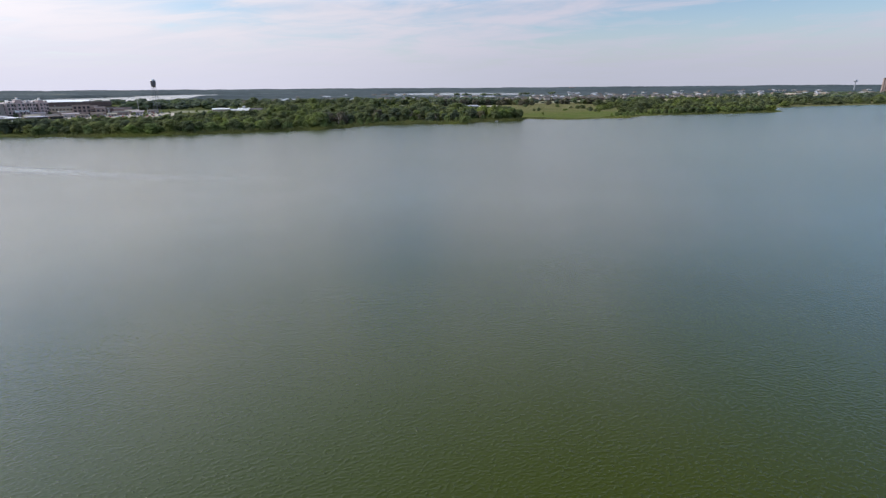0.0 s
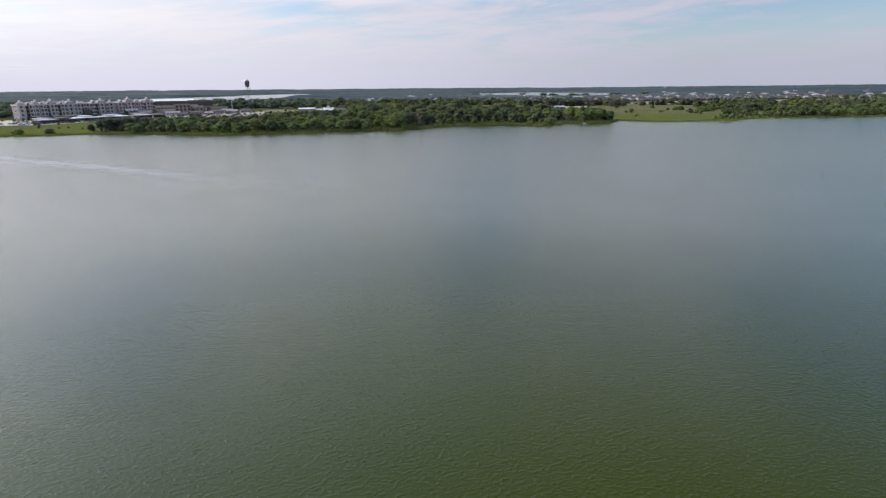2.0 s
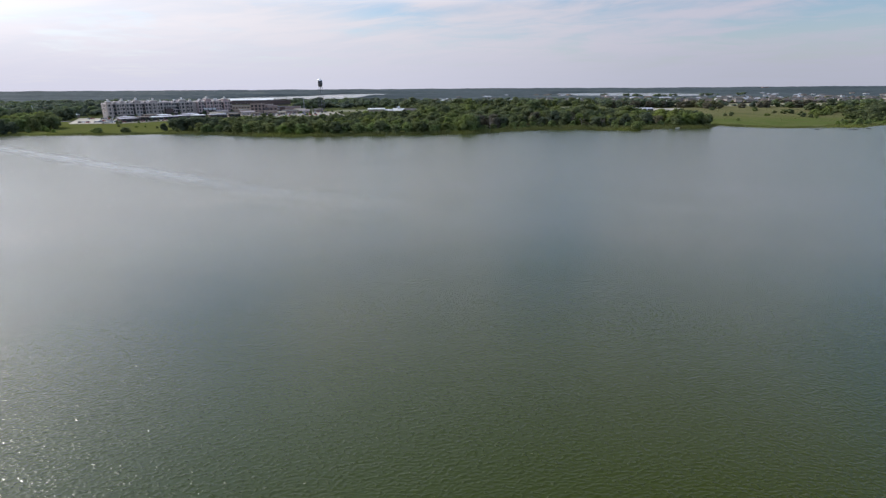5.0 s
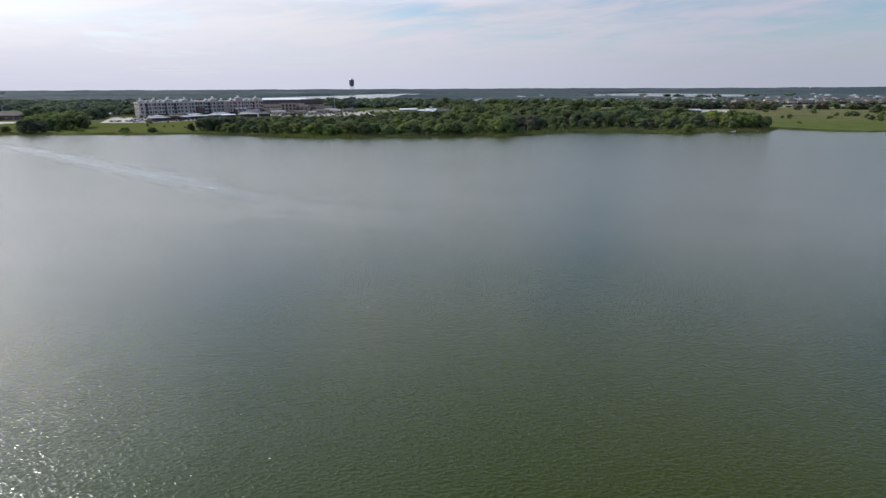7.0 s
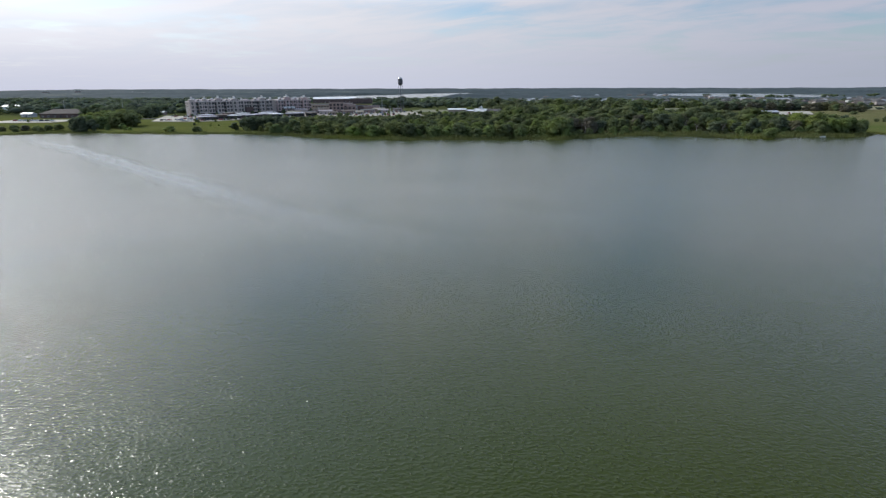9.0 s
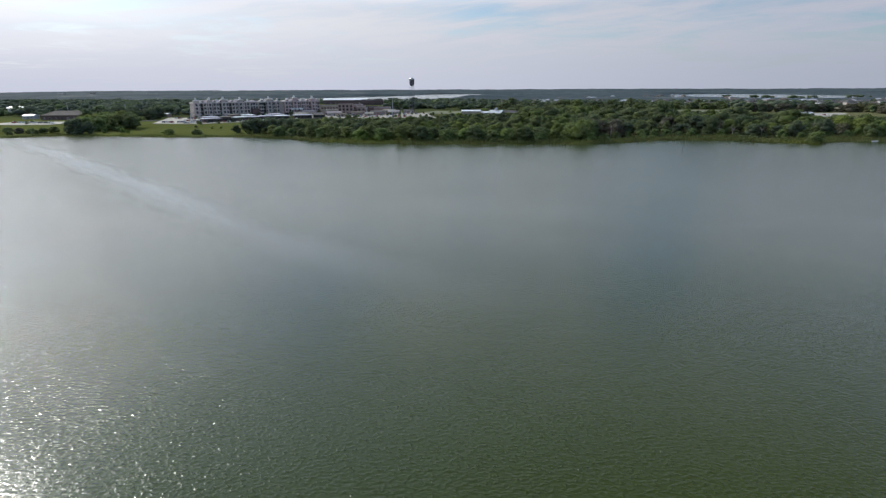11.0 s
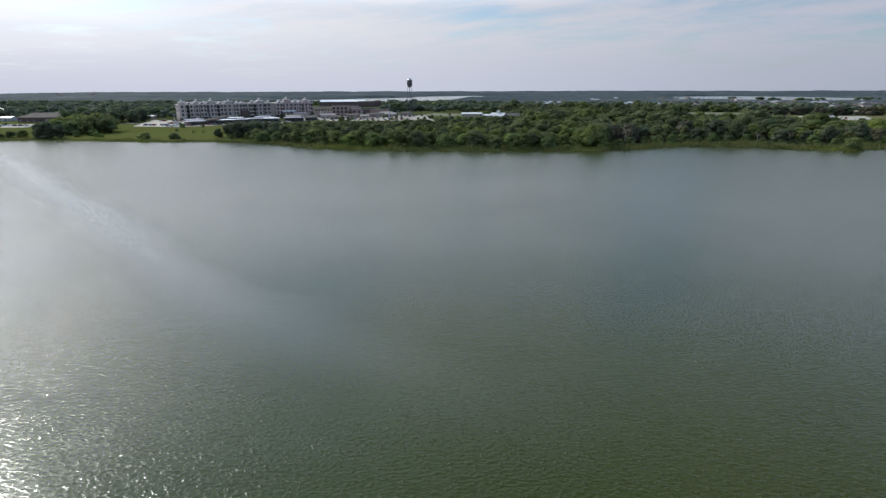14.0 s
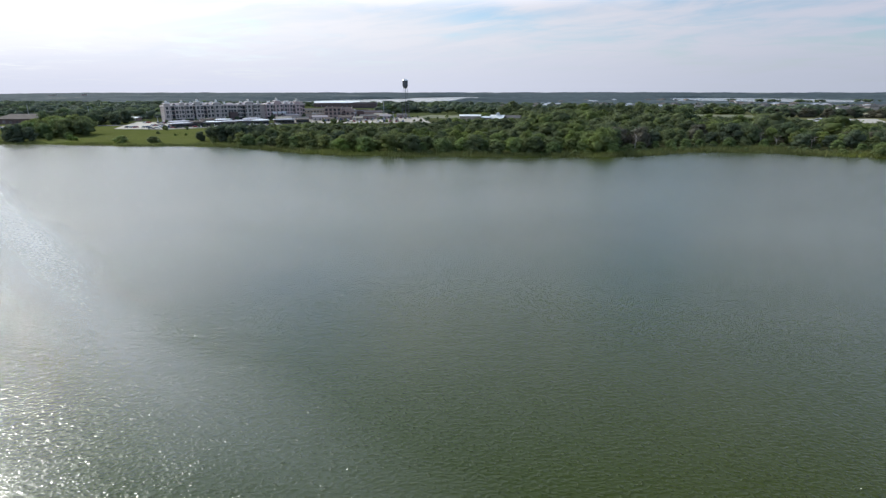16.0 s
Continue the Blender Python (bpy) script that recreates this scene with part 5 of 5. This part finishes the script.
def shops():
    spec = ((-291, 521, 46, 15, 12, 5.4, 1.6, DARKBRICK, PALEROOF), (-281, 532, 44, 9, 12, 7.2, 1.4, DARKBRICK, BROWNROOF), (-275, 538, 44, 12, 12, 5.8, 1.5, DARKBRICK, WHITE), (-265, 548, 42, 10, 12, 5.4, 1.8, DARKBRICK, PALEROOF),
            (-257, 556, 40, 11, 13, 6.0, 1.5, DARKBRICK, PALEROOF), (-248, 565, 38, 12, 13, 5.6, 1.9, DARKBRICK, WHITE), (-302, 536, 48, 13, 9, 6.6, 1.6, DARKBRICK, PALEROOF), (-287, 553, 44, 9, 10, 8.4, 1.4, DARKBRICK, BROWNROOF),
            (-279, 561, 44, 11, 10, 7.0, 1.6, DARKBRICK, WHITE), (-262, 576, 40, 14, 10, 7.0, 2.0, DARKBRICK, PALEROOF), (-236, 578, 34, 16, 10, 5.6, 1.6, DARKBRICK, PALEROOF), (-222, 590, 30, 10, 9, 5.0, 1.6, BRICK, BROWNROOF))
    for x, y, turn, w, d, h, rise, wall, roof in spec:
        h, rise = 0.52 * h, 0.5 * rise
        tone = "white" if roof is WHITE else "brown" if roof is BROWNROOF else "pale lilac-grey"
        root = new("shop")
        root.matrix_basis = pose(x, y, hz(x, y) + 0.3, 0, 0, turn)
        tagged(root, "low %s shop with a %s hipped roof" % ("pale" if wall is STUCCO else "dark brick", tone), "shop", "row of low shops by the car park")
        body = part("wall", box(0, w, 0, d, -1.0, h), wall, root)
        part("roof", hip(0, w, 0, d, h, rise, 1.0), roof, root, "%s roof" % tone)
        wn_ = Windows(2.0, 1.7, DARKMETAL)
        for i in range(6):
            if i == 3:
                dr = part("door", box(-0.9, 0.9, -0.08, 0.05, -0.2, 2.2, bevel=0.03), DARKMETAL, body, "dark double door", pose((i + 0.5) * w / 6, 0, 0.2))
                part("handle", box(-0.1, 0.1, -0.14, -0.08, 1.0, 1.1), STEEL, dr)
            else:
                wn_.put(body, pose((i + 0.5) * w / 6, -0.02, 0.7))
        part("canopy", box(0.5, w - 0.5, -3.2, -1.1, h - 0.9, h - 0.65, bevel=0.04), DARKMETAL, root, "thin dark shop canopy")
        for k in range(3):
            part("canopy_post", box(1.0 + k * (w - 2.2) / 2, 1.2 + k * (w - 2.2) / 2, -3.0, -2.8, -1.0, h - 0.9), DARKMETAL, root)


def gabled(name, label, category, x, y, turn, w, d, h, rise, wall, roof, bays=3, cupola=False, chimney=False, open_front=False, group=""):
    root = new(name)
    root.matrix_basis = pose(x, y, hz(x, y), 0, 0, turn)
    tagged(root, label, category, group)
    if open_front:
        bm_ = box(-w / 2, w / 2, d / 2 - 0.2, d / 2, -0.8, h)
        box(-w / 2, -w / 2 + 0.2, -d / 2, d / 2 - 0.2, -0.8, h, bm_)
        box(w / 2 - 0.2, w / 2, -d / 2, d / 2 - 0.2, -0.8, h, bm_)
        wl_ = part("wall", bm_, wall, root)
        for k in range(bays + 1):
            px = -w / 2 + 0.3 + k * (w - 0.6) / bays
            part("post", box(px - 0.12, px + 0.12, -d / 2, -d / 2 + 0.24, -0.8, h), STEEL, root)
    else:
        wl_ = part("wall", gable_walls(-w / 2, w / 2, -d / 2, d / 2, -0.8, h, rise), wall, root)
        wn_ = Windows(1.4, 1.3, WHITE)
        for i in range(bays):
            if i == bays // 2:
                part("door", box(-0.55, 0.55, -0.07, 0.05, -0.1, 2.1, bevel=0.03), DARKMETAL, wl_, "dark door", pose(-w / 2 + (i + 0.5) * w / bays, -d / 2, 0.1))
            else:
                wn_.put(wl_, pose(-w / 2 + (i + 0.5) * w / bays, -d / 2 - 0.02, 0.95))
        wn_.put(wl_, side_pose(-w / 2 - 0.02, 0, 0.95, "left"))
    part("roof", gable(-w / 2, w / 2, -d / 2, d / 2, h, rise), roof, root)
    if cupola:
        c = part("cupola", box(-1.1, 1.1, -1.1, 1.1, h + rise - 0.6, h + rise + 1.3), WHITE, root, "white louvred cupola")
        part("cupola_cap", hip(-1.1, 1.1, -1.1, 1.1, h + rise + 1.3, 1.1, 0.3), GREYROOF, c)
    if chimney:
        part("chimney", box(w * 0.25 - 0.4, w * 0.25 + 0.4, 0.4, 1.2, h, h + rise + 1.0, bevel=0.03), BRICK, root, "brick chimney")
    return root


def house_kinds():
    made = []
    for i, (w, d, h, rise, wall, roof, lab) in enumerate((
            (17, 12, 2.9, 3.4, DARKBRICK, BROWNROOF, "brick house with a steep brown hipped roof"), (18, 13, 2.9, 3.6, DARKBRICK, GREYSHINGLE, "dark brick house with a grey hipped roof"),
            (15, 12, 5.2, 3.0, STUCCO, GREYSHINGLE, "two-storey pale house with a grey roof"), (17, 12, 3.4, 2.8, SAND, GREYSHINGLE, "sand-coloured house with a grey hipped roof"))):
        made.append(hipped("house", lab, 0, -4000 - 50 * i, 0, w, d, h, rise, wall, roof, 3, "house", True))
    for i, (wall, roof, lab) in enumerate(((WHITE, GREYSHINGLE, "distant white house with a grey roof"), (SAND, BROWNROOF, "distant sand-coloured house with a brown roof"), (STUCCO, GREYROOF, "distant cream house with a pale grey roof"))):
        made.append(hipped("house", lab, 0, -4300 - 50 * i, 0, 15, 11, 3.4, 2.4, wall, roof, 1, "house"))
    return made


def houses():
    kinds = house_kinds()
    for x, y, turn, group in HOUSES:
        p = kinds[rng.integers(4, 7) if "far" in group else rng.integers(4)]
        s = rng.uniform(0.72, 1.05) if "far" in group else rng.uniform(0.62, 0.86)
        ob = copy_thing(p, Matrix.LocRotScale((x, y, hz(x, y)), Euler((0, 0, radians(turn))), (s, s, rng.uniform(0.9, 1.15))))
        ob["group"] = group
    for ob in kinds:
        for o in (*ob.children_recursive, ob):
            bpy.data.objects.remove(o)


def hipped(name, label, x, y, turn, w, d, h, rise, wall, roof, bays=7, category="building", chimney=False):
    root = new(name)
    root.matrix_basis = pose(x, y, hz(x, y), 0, 0, turn)
    tagged(root, label, category)
    b = part("wall", box(-w / 2, w / 2, -d / 2, d / 2, -0.8, h), wall, root)
    part("roof", hip(-w / 2, w / 2, -d / 2, d / 2, h, rise, 0.9), roof, root)
    wn_ = Windows(1.6, 1.5, STUCCO_TRIM)
    for i in range(bays):
        if i == bays // 2:
            part("door", box(-0.7, 0.7, -0.07, 0.05, -0.1, 2.2, bevel=0.03), DARKMETAL, b, "dark door", pose(0, -d / 2, 0.1))
        else:
            wn_.put(b, pose(-w / 2 + (i + 0.5) * w / bays, -d / 2 - 0.02, 0.9))
    wn_.put(b, side_pose(-w / 2 - 0.02, 0, 0.9, "left"))
    if chimney:
        part("chimney", box(w * 0.22 - 0.4, w * 0.22 + 0.4, 0.6, 1.4, h, h + rise + 0.9, bevel=0.03), BRICK, root, "brick chimney")
    return root


def water_tower():
    x, y = -148.5, 679.0
    base = hz(x, y)
    root = new("water_tower")
    root.matrix_basis = pose(x, y, base)
    tagged(root, "tall dark water tower with a bright cap on thin legs", "water tower")
    z0 = 40.6 - base
    tank = part("tank", lathe(((0.4, z0 - 9.2), (1.2, z0 - 8.7), (2.2, z0 - 7.6), (2.6, z0 - 6.6), (2.65, z0 - 2.4), (2.65, z0 - 2.0)), 24), TANKPAINT, root)
    part("cap", lathe(((2.8, z0 - 2.0), (2.75, z0 - 1.85), (2.1, z0 - 1.0), (1.1, z0 - 0.35), (0.3, z0), (0.25, z0 + 0.3)), 24), TANKCAP, tank, "bright metal cone cap")
    part("walkway", lathe(((3.1, z0 - 6.7), (3.1, z0 - 6.58)), 24), TANKPAINT, tank, "round steel walkway")
    part("riser", lathe(((0.30, -0.5), (0.30, z0 - 9.0)), 12), LEGSTEEL, root, "central riser pipe")
    for i in range(4):
        a = math.pi / 4 + i * math.pi / 2 + 0.3
        c, s = math.cos(a), math.sin(a)
        leg = part("leg", tube(((c * 5.0, s * 5.0, -0.5), (c * 3.8, s * 3.8, z0 * 0.4), (c * 2.6, s * 2.6, z0 - 6.6)), (0.13, 0.11, 0.10), 8), LEGSTEEL, root)
        part("footing", box(c * 5.0 - 0.7, c * 5.0 + 0.7, s * 5.0 - 0.7, s * 5.0 + 0.7, -0.8, 0.3, bevel=0.06), CONCRETE, leg, "concrete footing")
        b = a + math.pi / 2
        for zz, r0 in ((9.0, 4.45), (18.5, 3.62)):
            part("brace", tube(((c * r0, s * r0, zz), (math.cos(b) * r0, math.sin(b) * r0, zz)), (0.05, 0.05), 5), LEGSTEEL, root)


def far_tower():
    x, y = 2069.0, 1574.0
    root = new("water_tower")
    root.matrix_basis = pose(x, y, hz(x, y))
    tagged(root, "distant pale water tower with a wide tank on a column", "water tower")
    part("column", lathe(((2.6, -0.5), (1.7, 4), (1.6, 28), (2.6, 31)), 16), GREYROOF, root)
    part("tank", lathe(((2.6, 30.5), (6.0, 33.5), (6.8, 35.5), (6.2, 38.0), (2.4, 39.6), (0.5, 40.0)), 20), GREYROOF, root)


def light_pole(x, y, top, label, arm=False):
    root = new("pole")
    root.matrix_basis = pose(x, y, hz(x, y))
    tagged(root, label, "pole")
    h = top - hz(x, y)
    part("shaft", tube(((0, 0, -0.5), (0, 0, h * 0.5), (0, 0, h)), (0.32, 0.25, 0.16), 10), STEEL, root)
    part("base_plate", box(-0.6, 0.6, -0.6, 0.6, -0.5, 0.25, bevel=0.05), CONCRETE, root)
    if arm:
        part("lamp_head", box(-1.2, 1.2, -0.2, 0.2, h - 0.15, h + 0.1, bevel=0.04), STEEL, root)


def car_kinds():
    made = []
    for i, paint in enumerate(PAINTS):
        word = ("white", "silver", "black", "red", "blue")[i]
        root = new("car")
        tagged(root, "parked %s car on the pale concrete" % word, "car", "cars in the lots")
        bm_ = box(-2.2, 2.2, -0.88, 0.88, 0.35, 0.95, bevel=0.14)
        part("body", bm_, paint, root)
        cab = bmesh.new()
        lo = [cab.verts.new(v) for v in ((-1.7, -0.8, 0.93), (1.1, -0.8, 0.93), (1.1, 0.8, 0.93), (-1.7, 0.8, 0.93))]
        hi = [cab.verts.new(v) for v in ((-1.2, -0.65, 1.42), (0.45, -0.65, 1.42), (0.45, 0.65, 1.42), (-1.2, 0.65, 1.42))]
        for k in range(4):
            cab.faces.new((lo[k], lo[(k + 1) % 4], hi[(k + 1) % 4], hi[k]))
        cab.faces.new(hi)
        part("cabin_glass", cab, GLASS, root, "dark tinted car glass")
        part("roof", box(-1.22, 0.47, -0.67, 0.67, 1.40, 1.47, bevel=0.03), paint, root)
        for wx in (-1.4, 1.4):
            for wy in (-0.86, 0.86):
                t = lathe(((0.2, -0.11), (0.33, -0.10), (0.33, 0.10), (0.2, 0.11)), 12)
                part("wheel", t, RUBBER, root, at=pose(wx, wy, 0.33, 90, 0, 0))
        made.append(root)
    return made


def cars():
    kinds = car_kinds()
    spots = []
    for k in range(12):
        spots.append((-320 + k * 3.2, 536, 90))
    for k in range(9):
        spots.append((-312 + k * 3.4, 552, 90))
    for k in range(11):
        spots.append((-326 + k * 3.4, 516 + 0.4 * k, 90))
    for k in range(14):
        spots.append((-205 + k * 5.6, 610, 90 + rng.uniform(-4, 4)))
    for k in range(12):
        spots.append((-210 + k * 6.0, 632, 90 + rng.uniform(-4, 4)))
    for k in range(8):
        spots.append((-452 + k * 5.5, 490, 90))
    for k in range(6):
        spots.append((216 + k * 6.0, 662 + k * 1.4, 80))
    for k in range(16):
        spots.append((-240 + k * 5.2, 648 + rng.uniform(-2, 2), 90 + rng.uniform(-6, 6)))
    for k in range(12):
        spots.append((-190 + k * 4.4, 668 + rng.uniform(-2, 2), 90 + rng.uniform(-6, 6)))
    for k in range(26):                      # along the lane before the shops
        u = k / 25
        spots.append((-296 + 70 * u, 506 + 58 * u + rng.uniform(-1, 1), 40 + rng.uniform(-5, 5)))
    for k in range(14):
        spots.append((-352 + k * 3.6, 566 - 0.3 * k, 90 + rng.uniform(-4, 4)))
    for x, y, turn in spots:
        if rng.random() < 0.25:
            continue
        copy_thing(kinds[rng.integers(5)], pose(x, y, hz(x, y) + 0.36, 0, 0, turn))
    for ob in kinds:
        for o in (*ob.children_recursive, ob):
            bpy.data.objects.remove(o)


def brick_tower():
    """The tall distant block at the end of the far shore."""
    flat_block("office_building", "tall distant rose-brick office block", "building", 1646, 1147, 40, 26, 20, 40, BRICK, STUCCO_TRIM, 9, 12, 0.4, False)


def posts():
    for x, y, h, lean in ((152, 175, 0.95, 3), (166, 196, 0.55, -4), (215.4, 270.5, 0.95, 3), (218.6, 271, 0.9, -3), (337, 352, 0.9, 5)):
        root = new("mooring_post")
        root.matrix_basis = pose(x, y, 0, lean, lean * 0.6, 0)
        tagged(root, "weathered wooden stake standing in the lake", "post", "stakes in the lake")
        part("shaft", tube(((0, 0, -3.2), (0.03, 0, h * 0.5), (0, 0.02, h)), (0.11, 0.10, 0.08), 9), WOODPOST, root)
        part("top_cap", lathe(((0.085, h - 0.02), (0.09, h + 0.05), (0.05, h + 0.1)), 9), WOODPOST, root)
    for x, y, turn, n in ((262, 424, 20, 6.0), (285, 421, -12, 7.5), (300, 428, 5, 4.0)):
        log = part("driftwood_log", tube(((-n / 2, 0, 0), (0, 0.3, 0.12), (n / 2, 0, 0.3)), (0.28, 0.24, 0.1), 8), WOODPOST, None, "", pose(x, y, 0.02, 0, 0, turn))
        tagged(log, "dark driftwood log lying in the shallow water", "log", "logs off the meadow shore")


def field_fence():
    """The dark board fence between the mown field and the houses."""
    root = new("fence")
    root.matrix_basis = pose(340, 889, 0)
    tagged(root, "long dark brown board fence behind the mown field", "fence")
    panel = post = None
    for k in range(96):
        x, y = k * 4.9, k * 0.42
        z = hz(340 + x, 889 + y)
        at = pose(x, y, z, 0, 0, 4.9)
        if panel is None:
            bm_ = box(0.1, 4.8, -0.03, 0.03, 0.05, 1.85)
            for q in (0.4, 1.5):
                box(0.1, 4.8, 0.03, 0.09, q, q + 0.12, bm_)
            panel, post = part("panel", bm_, FENCEWOOD, root, at=at), part("post", box(-0.08, 0.08, -0.08, 0.08, -0.6, 2.0), FENCEWOOD, root, at=at)
        else:
            again(panel, root, at), again(post, root, at)


def boat():
    root = new("rowing_boat")
    root.matrix_basis = pose(172, 440.5, 0.0, 0, 0, 15)
    tagged(root, "small white rowing boat among the reeds", "boat")
    bm_ = bmesh.new()
    rows = []
    for i in range(9):
        u = i / 8
        w = 0.62 * math.sin(math.pi * min(1, 0.25 + 0.75 * (1 - u))) ** 0.8 + 0.03
        x = -1.7 + 3.4 * u
        rows.append([bm_.verts.new(v) for v in ((x, -w, 0.55 + 0.12 * u * u), (x, -w * 0.8, 0.05), (x, 0, -0.12), (x, w * 0.8, 0.05), (x, w, 0.55 + 0.12 * u * u))])
    for a, b in zip(rows, rows[1:]):
        for k in range(4):
            bm_.faces.new((a[k], a[k + 1], b[k + 1], b[k]))
    bm_.faces.new(rows[0]), bm_.faces.new(list(reversed(rows[-1])))
    bmesh.ops.recalc_face_normals(bm_, faces=bm_.faces)
    bmesh.ops.solidify(bm_, geom=bm_.faces[:], thickness=0.05)
    part("hull", bm_, WHITE, root)
    for x in (-0.8, 0.5):
        part("bench", box(x - 0.12, x + 0.12, -0.52, 0.52, 0.32, 0.36), WOODPOST, root)


apartment_building()
shops()
# white-roofed sheds behind the wood
gabled("shed", "long white metal shed with a bright roof", "shed", -69, 580, 4, 16, 8, 7.2, 1.0, SAND, WHITE, 4, group="white sheds behind the wood")
gabled("shed", "white metal shed with a bright gable roof", "shed", -57, 583, 0, 6, 7, 6.0, 1.0, SAND, WHITE, 3, group="white sheds behind the wood")
gabled("shed", "dark shed with a white roof and a small cupola", "shed", -48, 588, -12, 11, 9, 5.2, 2.6, DARKBRICK, WHITE, 3, cupola=True, group="white sheds behind the wood")
gabled("barn", "open-fronted barn with a pale metal roof", "barn", 213, 640, 14, 22, 10, 3.3, 1.4, GREYROOF, GREYROOF, 6, open_front=True)
# hall and blocks beyond the car park
gabled("warehouse", "wide warehouse with a white metal roof", "warehouse", -392, 1098, 18, 82, 36, 7.5, 3.2, DARKBRICK, WHITE, 9)
flat_block("commercial_building", "sand-coloured two-storey block with dark openings", "building", -268, 700, 16, 27, 14, 7.4, SAND, GREYROOF, 8, 2, 0.5)
flat_block("commercial_building", "rose-brick two-storey block beside the yard", "building", -238, 707, 16, 20, 14, 8.4, BRICK, STUCCO_TRIM, 4, 2, 0.4)
flat_block("commercial_building", "dark brick two-storey store with a grey roof", "building", -214, 704, 14, 17, 12, 6.2, DARKBRICK, GREYROOF, 6, 1, 0.5)
flat_block("commercial_building", "long low dark hall with a grey roof", "building", -330, 1010, 16, 40, 24, 8.0, DARKBRICK, GREYROOF, 10, 1, 0.5)
flat_block("commercial_building", "low sand-coloured store with a white roof", "building", -240, 662, 24, 20, 12, 4.8, SAND, WHITE, 5, 1, 0.5)
flat_block("commercial_building", "small dark brick store with a grey roof", "building", -212, 668, 20, 14, 11, 5.0, DARKBRICK, GREYROOF, 4, 1, 0.5)
flat_block("commercial_building", "low rose-brick store beside the yard", "building", -196, 690, 14, 18, 11, 6.0, BRICK, GREYROOF, 5, 1, 0.4)
flat_block("commercial_building", "tall sand-coloured three-storey block beside the yard", "building", -224, 654, 20, 16, 12, 10.6, BRICK, SAND, 4, 3, 0.4, win=(2.2, 2.3))
flat_block("commercial_building", "rose-brick corner block with a flat pale roof", "building", -205, 661, 20, 9, 11, 8.6, BRICK, STUCCO_TRIM, 2, 2, 0.4, win=(2.0, 2.0))
yard_kinds = ((SAND, YARD, "sand-coloured store with a dull tan roof"), (BRICK, BROWNROOF, "rose-brick store with a brown roof"), (STUCCO, PINKROOF, "cream store with a faded pink roof"), (BRICK, GREYSHINGLE, "rose-brick store with a grey roof"))
for k, (x, y, turn, w, h) in enumerate(((-246, 612, 40, 13, 3.0), (-232, 622, 36, 10, 2.6), (-220, 634, 24, 14, 3.4), (-206, 620, 30, 9, 2.4), (-198, 642, 16, 12, 3.0), (-182, 634, 12, 8, 2.4), (-180, 656, 10, 15, 3.2), (-166, 668, 8, 11, 2.8),
                                        (-252, 640, 40, 12, 4.2), (-236, 650, 30, 10, 3.6), (-176, 684, 6, 13, 3.4), (-156, 692, 4, 10, 2.8))):
    wall_, roof_, text_ = yard_kinds[(k * 3 + k // 4) % 4]
    gabled("store", "low " + text_, "shop", x, y, turn, w, 8, h, 1.3, wall_, roof_, 3, group="low stores round the yard")
hipped("clubhouse", "wide brown-roofed building with dark walls", -457, 548, 12, 40, 18, 4.0, 4.2, DARKBRICK, BROWNROOF)
hipped("house", "wide pale-roofed house among dark trees", -459, 682, 8, 26, 12, 3.4, 3.0, BRICK, PALEROOF, 5, "house")
gabled("shed", "low white-roofed carport behind the car park", "shed", -398, 604, 6, 15, 7, 2.6, 0.9, BRICK, WHITE, 3)
gabled("shed", "small white-roofed shed beside a paved lot", "shed", -510, 556, 10, 11, 8, 3.0, 1.4, GREYROOF, WHITE, 3)
gabled("shed", "bright white-roofed shed among dark trees", "shed", -640, 655, 8, 22, 11, 6.5, 1.8, WHITE, WHITE, 3)
gabled("shed", "dark-roofed pavilion beside the white sheds", "shed", -36, 590, -8, 12, 9, 5.4, 2.0, DARKBRICK, GREYSHINGLE, 3, group="white sheds behind the wood")
houses()
for x, y, w in ((1120, 985, 34), (1240, 1010, 26), (1420, 1040, 40)):
    flat_block("warehouse", "distant white flat-roofed hall", "warehouse", x, y, 20, w, 22, 4.6, SAND, WHITE, 8, 1, 0.3, False, "", (2.2, 1.4))
brick_tower()
water_tower()
far_tower()
light_pole(-154.7, 626.5, 21.5, "tall pale steel light mast beside the yard", True)
light_pole(-402, 560, 17.0, "tall pale steel pole among the trees")
light_pole(-500, 590, 17.5, "tall pale steel pole among the trees")
for x, y in ((-310, 530), (-285, 540), (-180, 620), (-150, 640), (-190, 650)):
    light_pole(x, y, 10.5, "slim steel car-park lamp post", True)
for x, y, top in ((-2785, 3406, 46), (-2992, 3355, 38)):
    light_pole(x, y, top, "distant radio mast on the horizon")
for x, y, w, h in ((-2958, 3111, 26, 14), (-3151, 3056, 40, 10), (2089, 3795, 40, 12)):
    flat_block("distant_building", "distant pale block on the horizon woods", "building", x, y, 0, w, 20, h, BRICK, GREYROOF, 6, 3, 0.4, False)
cars()
field_fence()
posts()
boat()
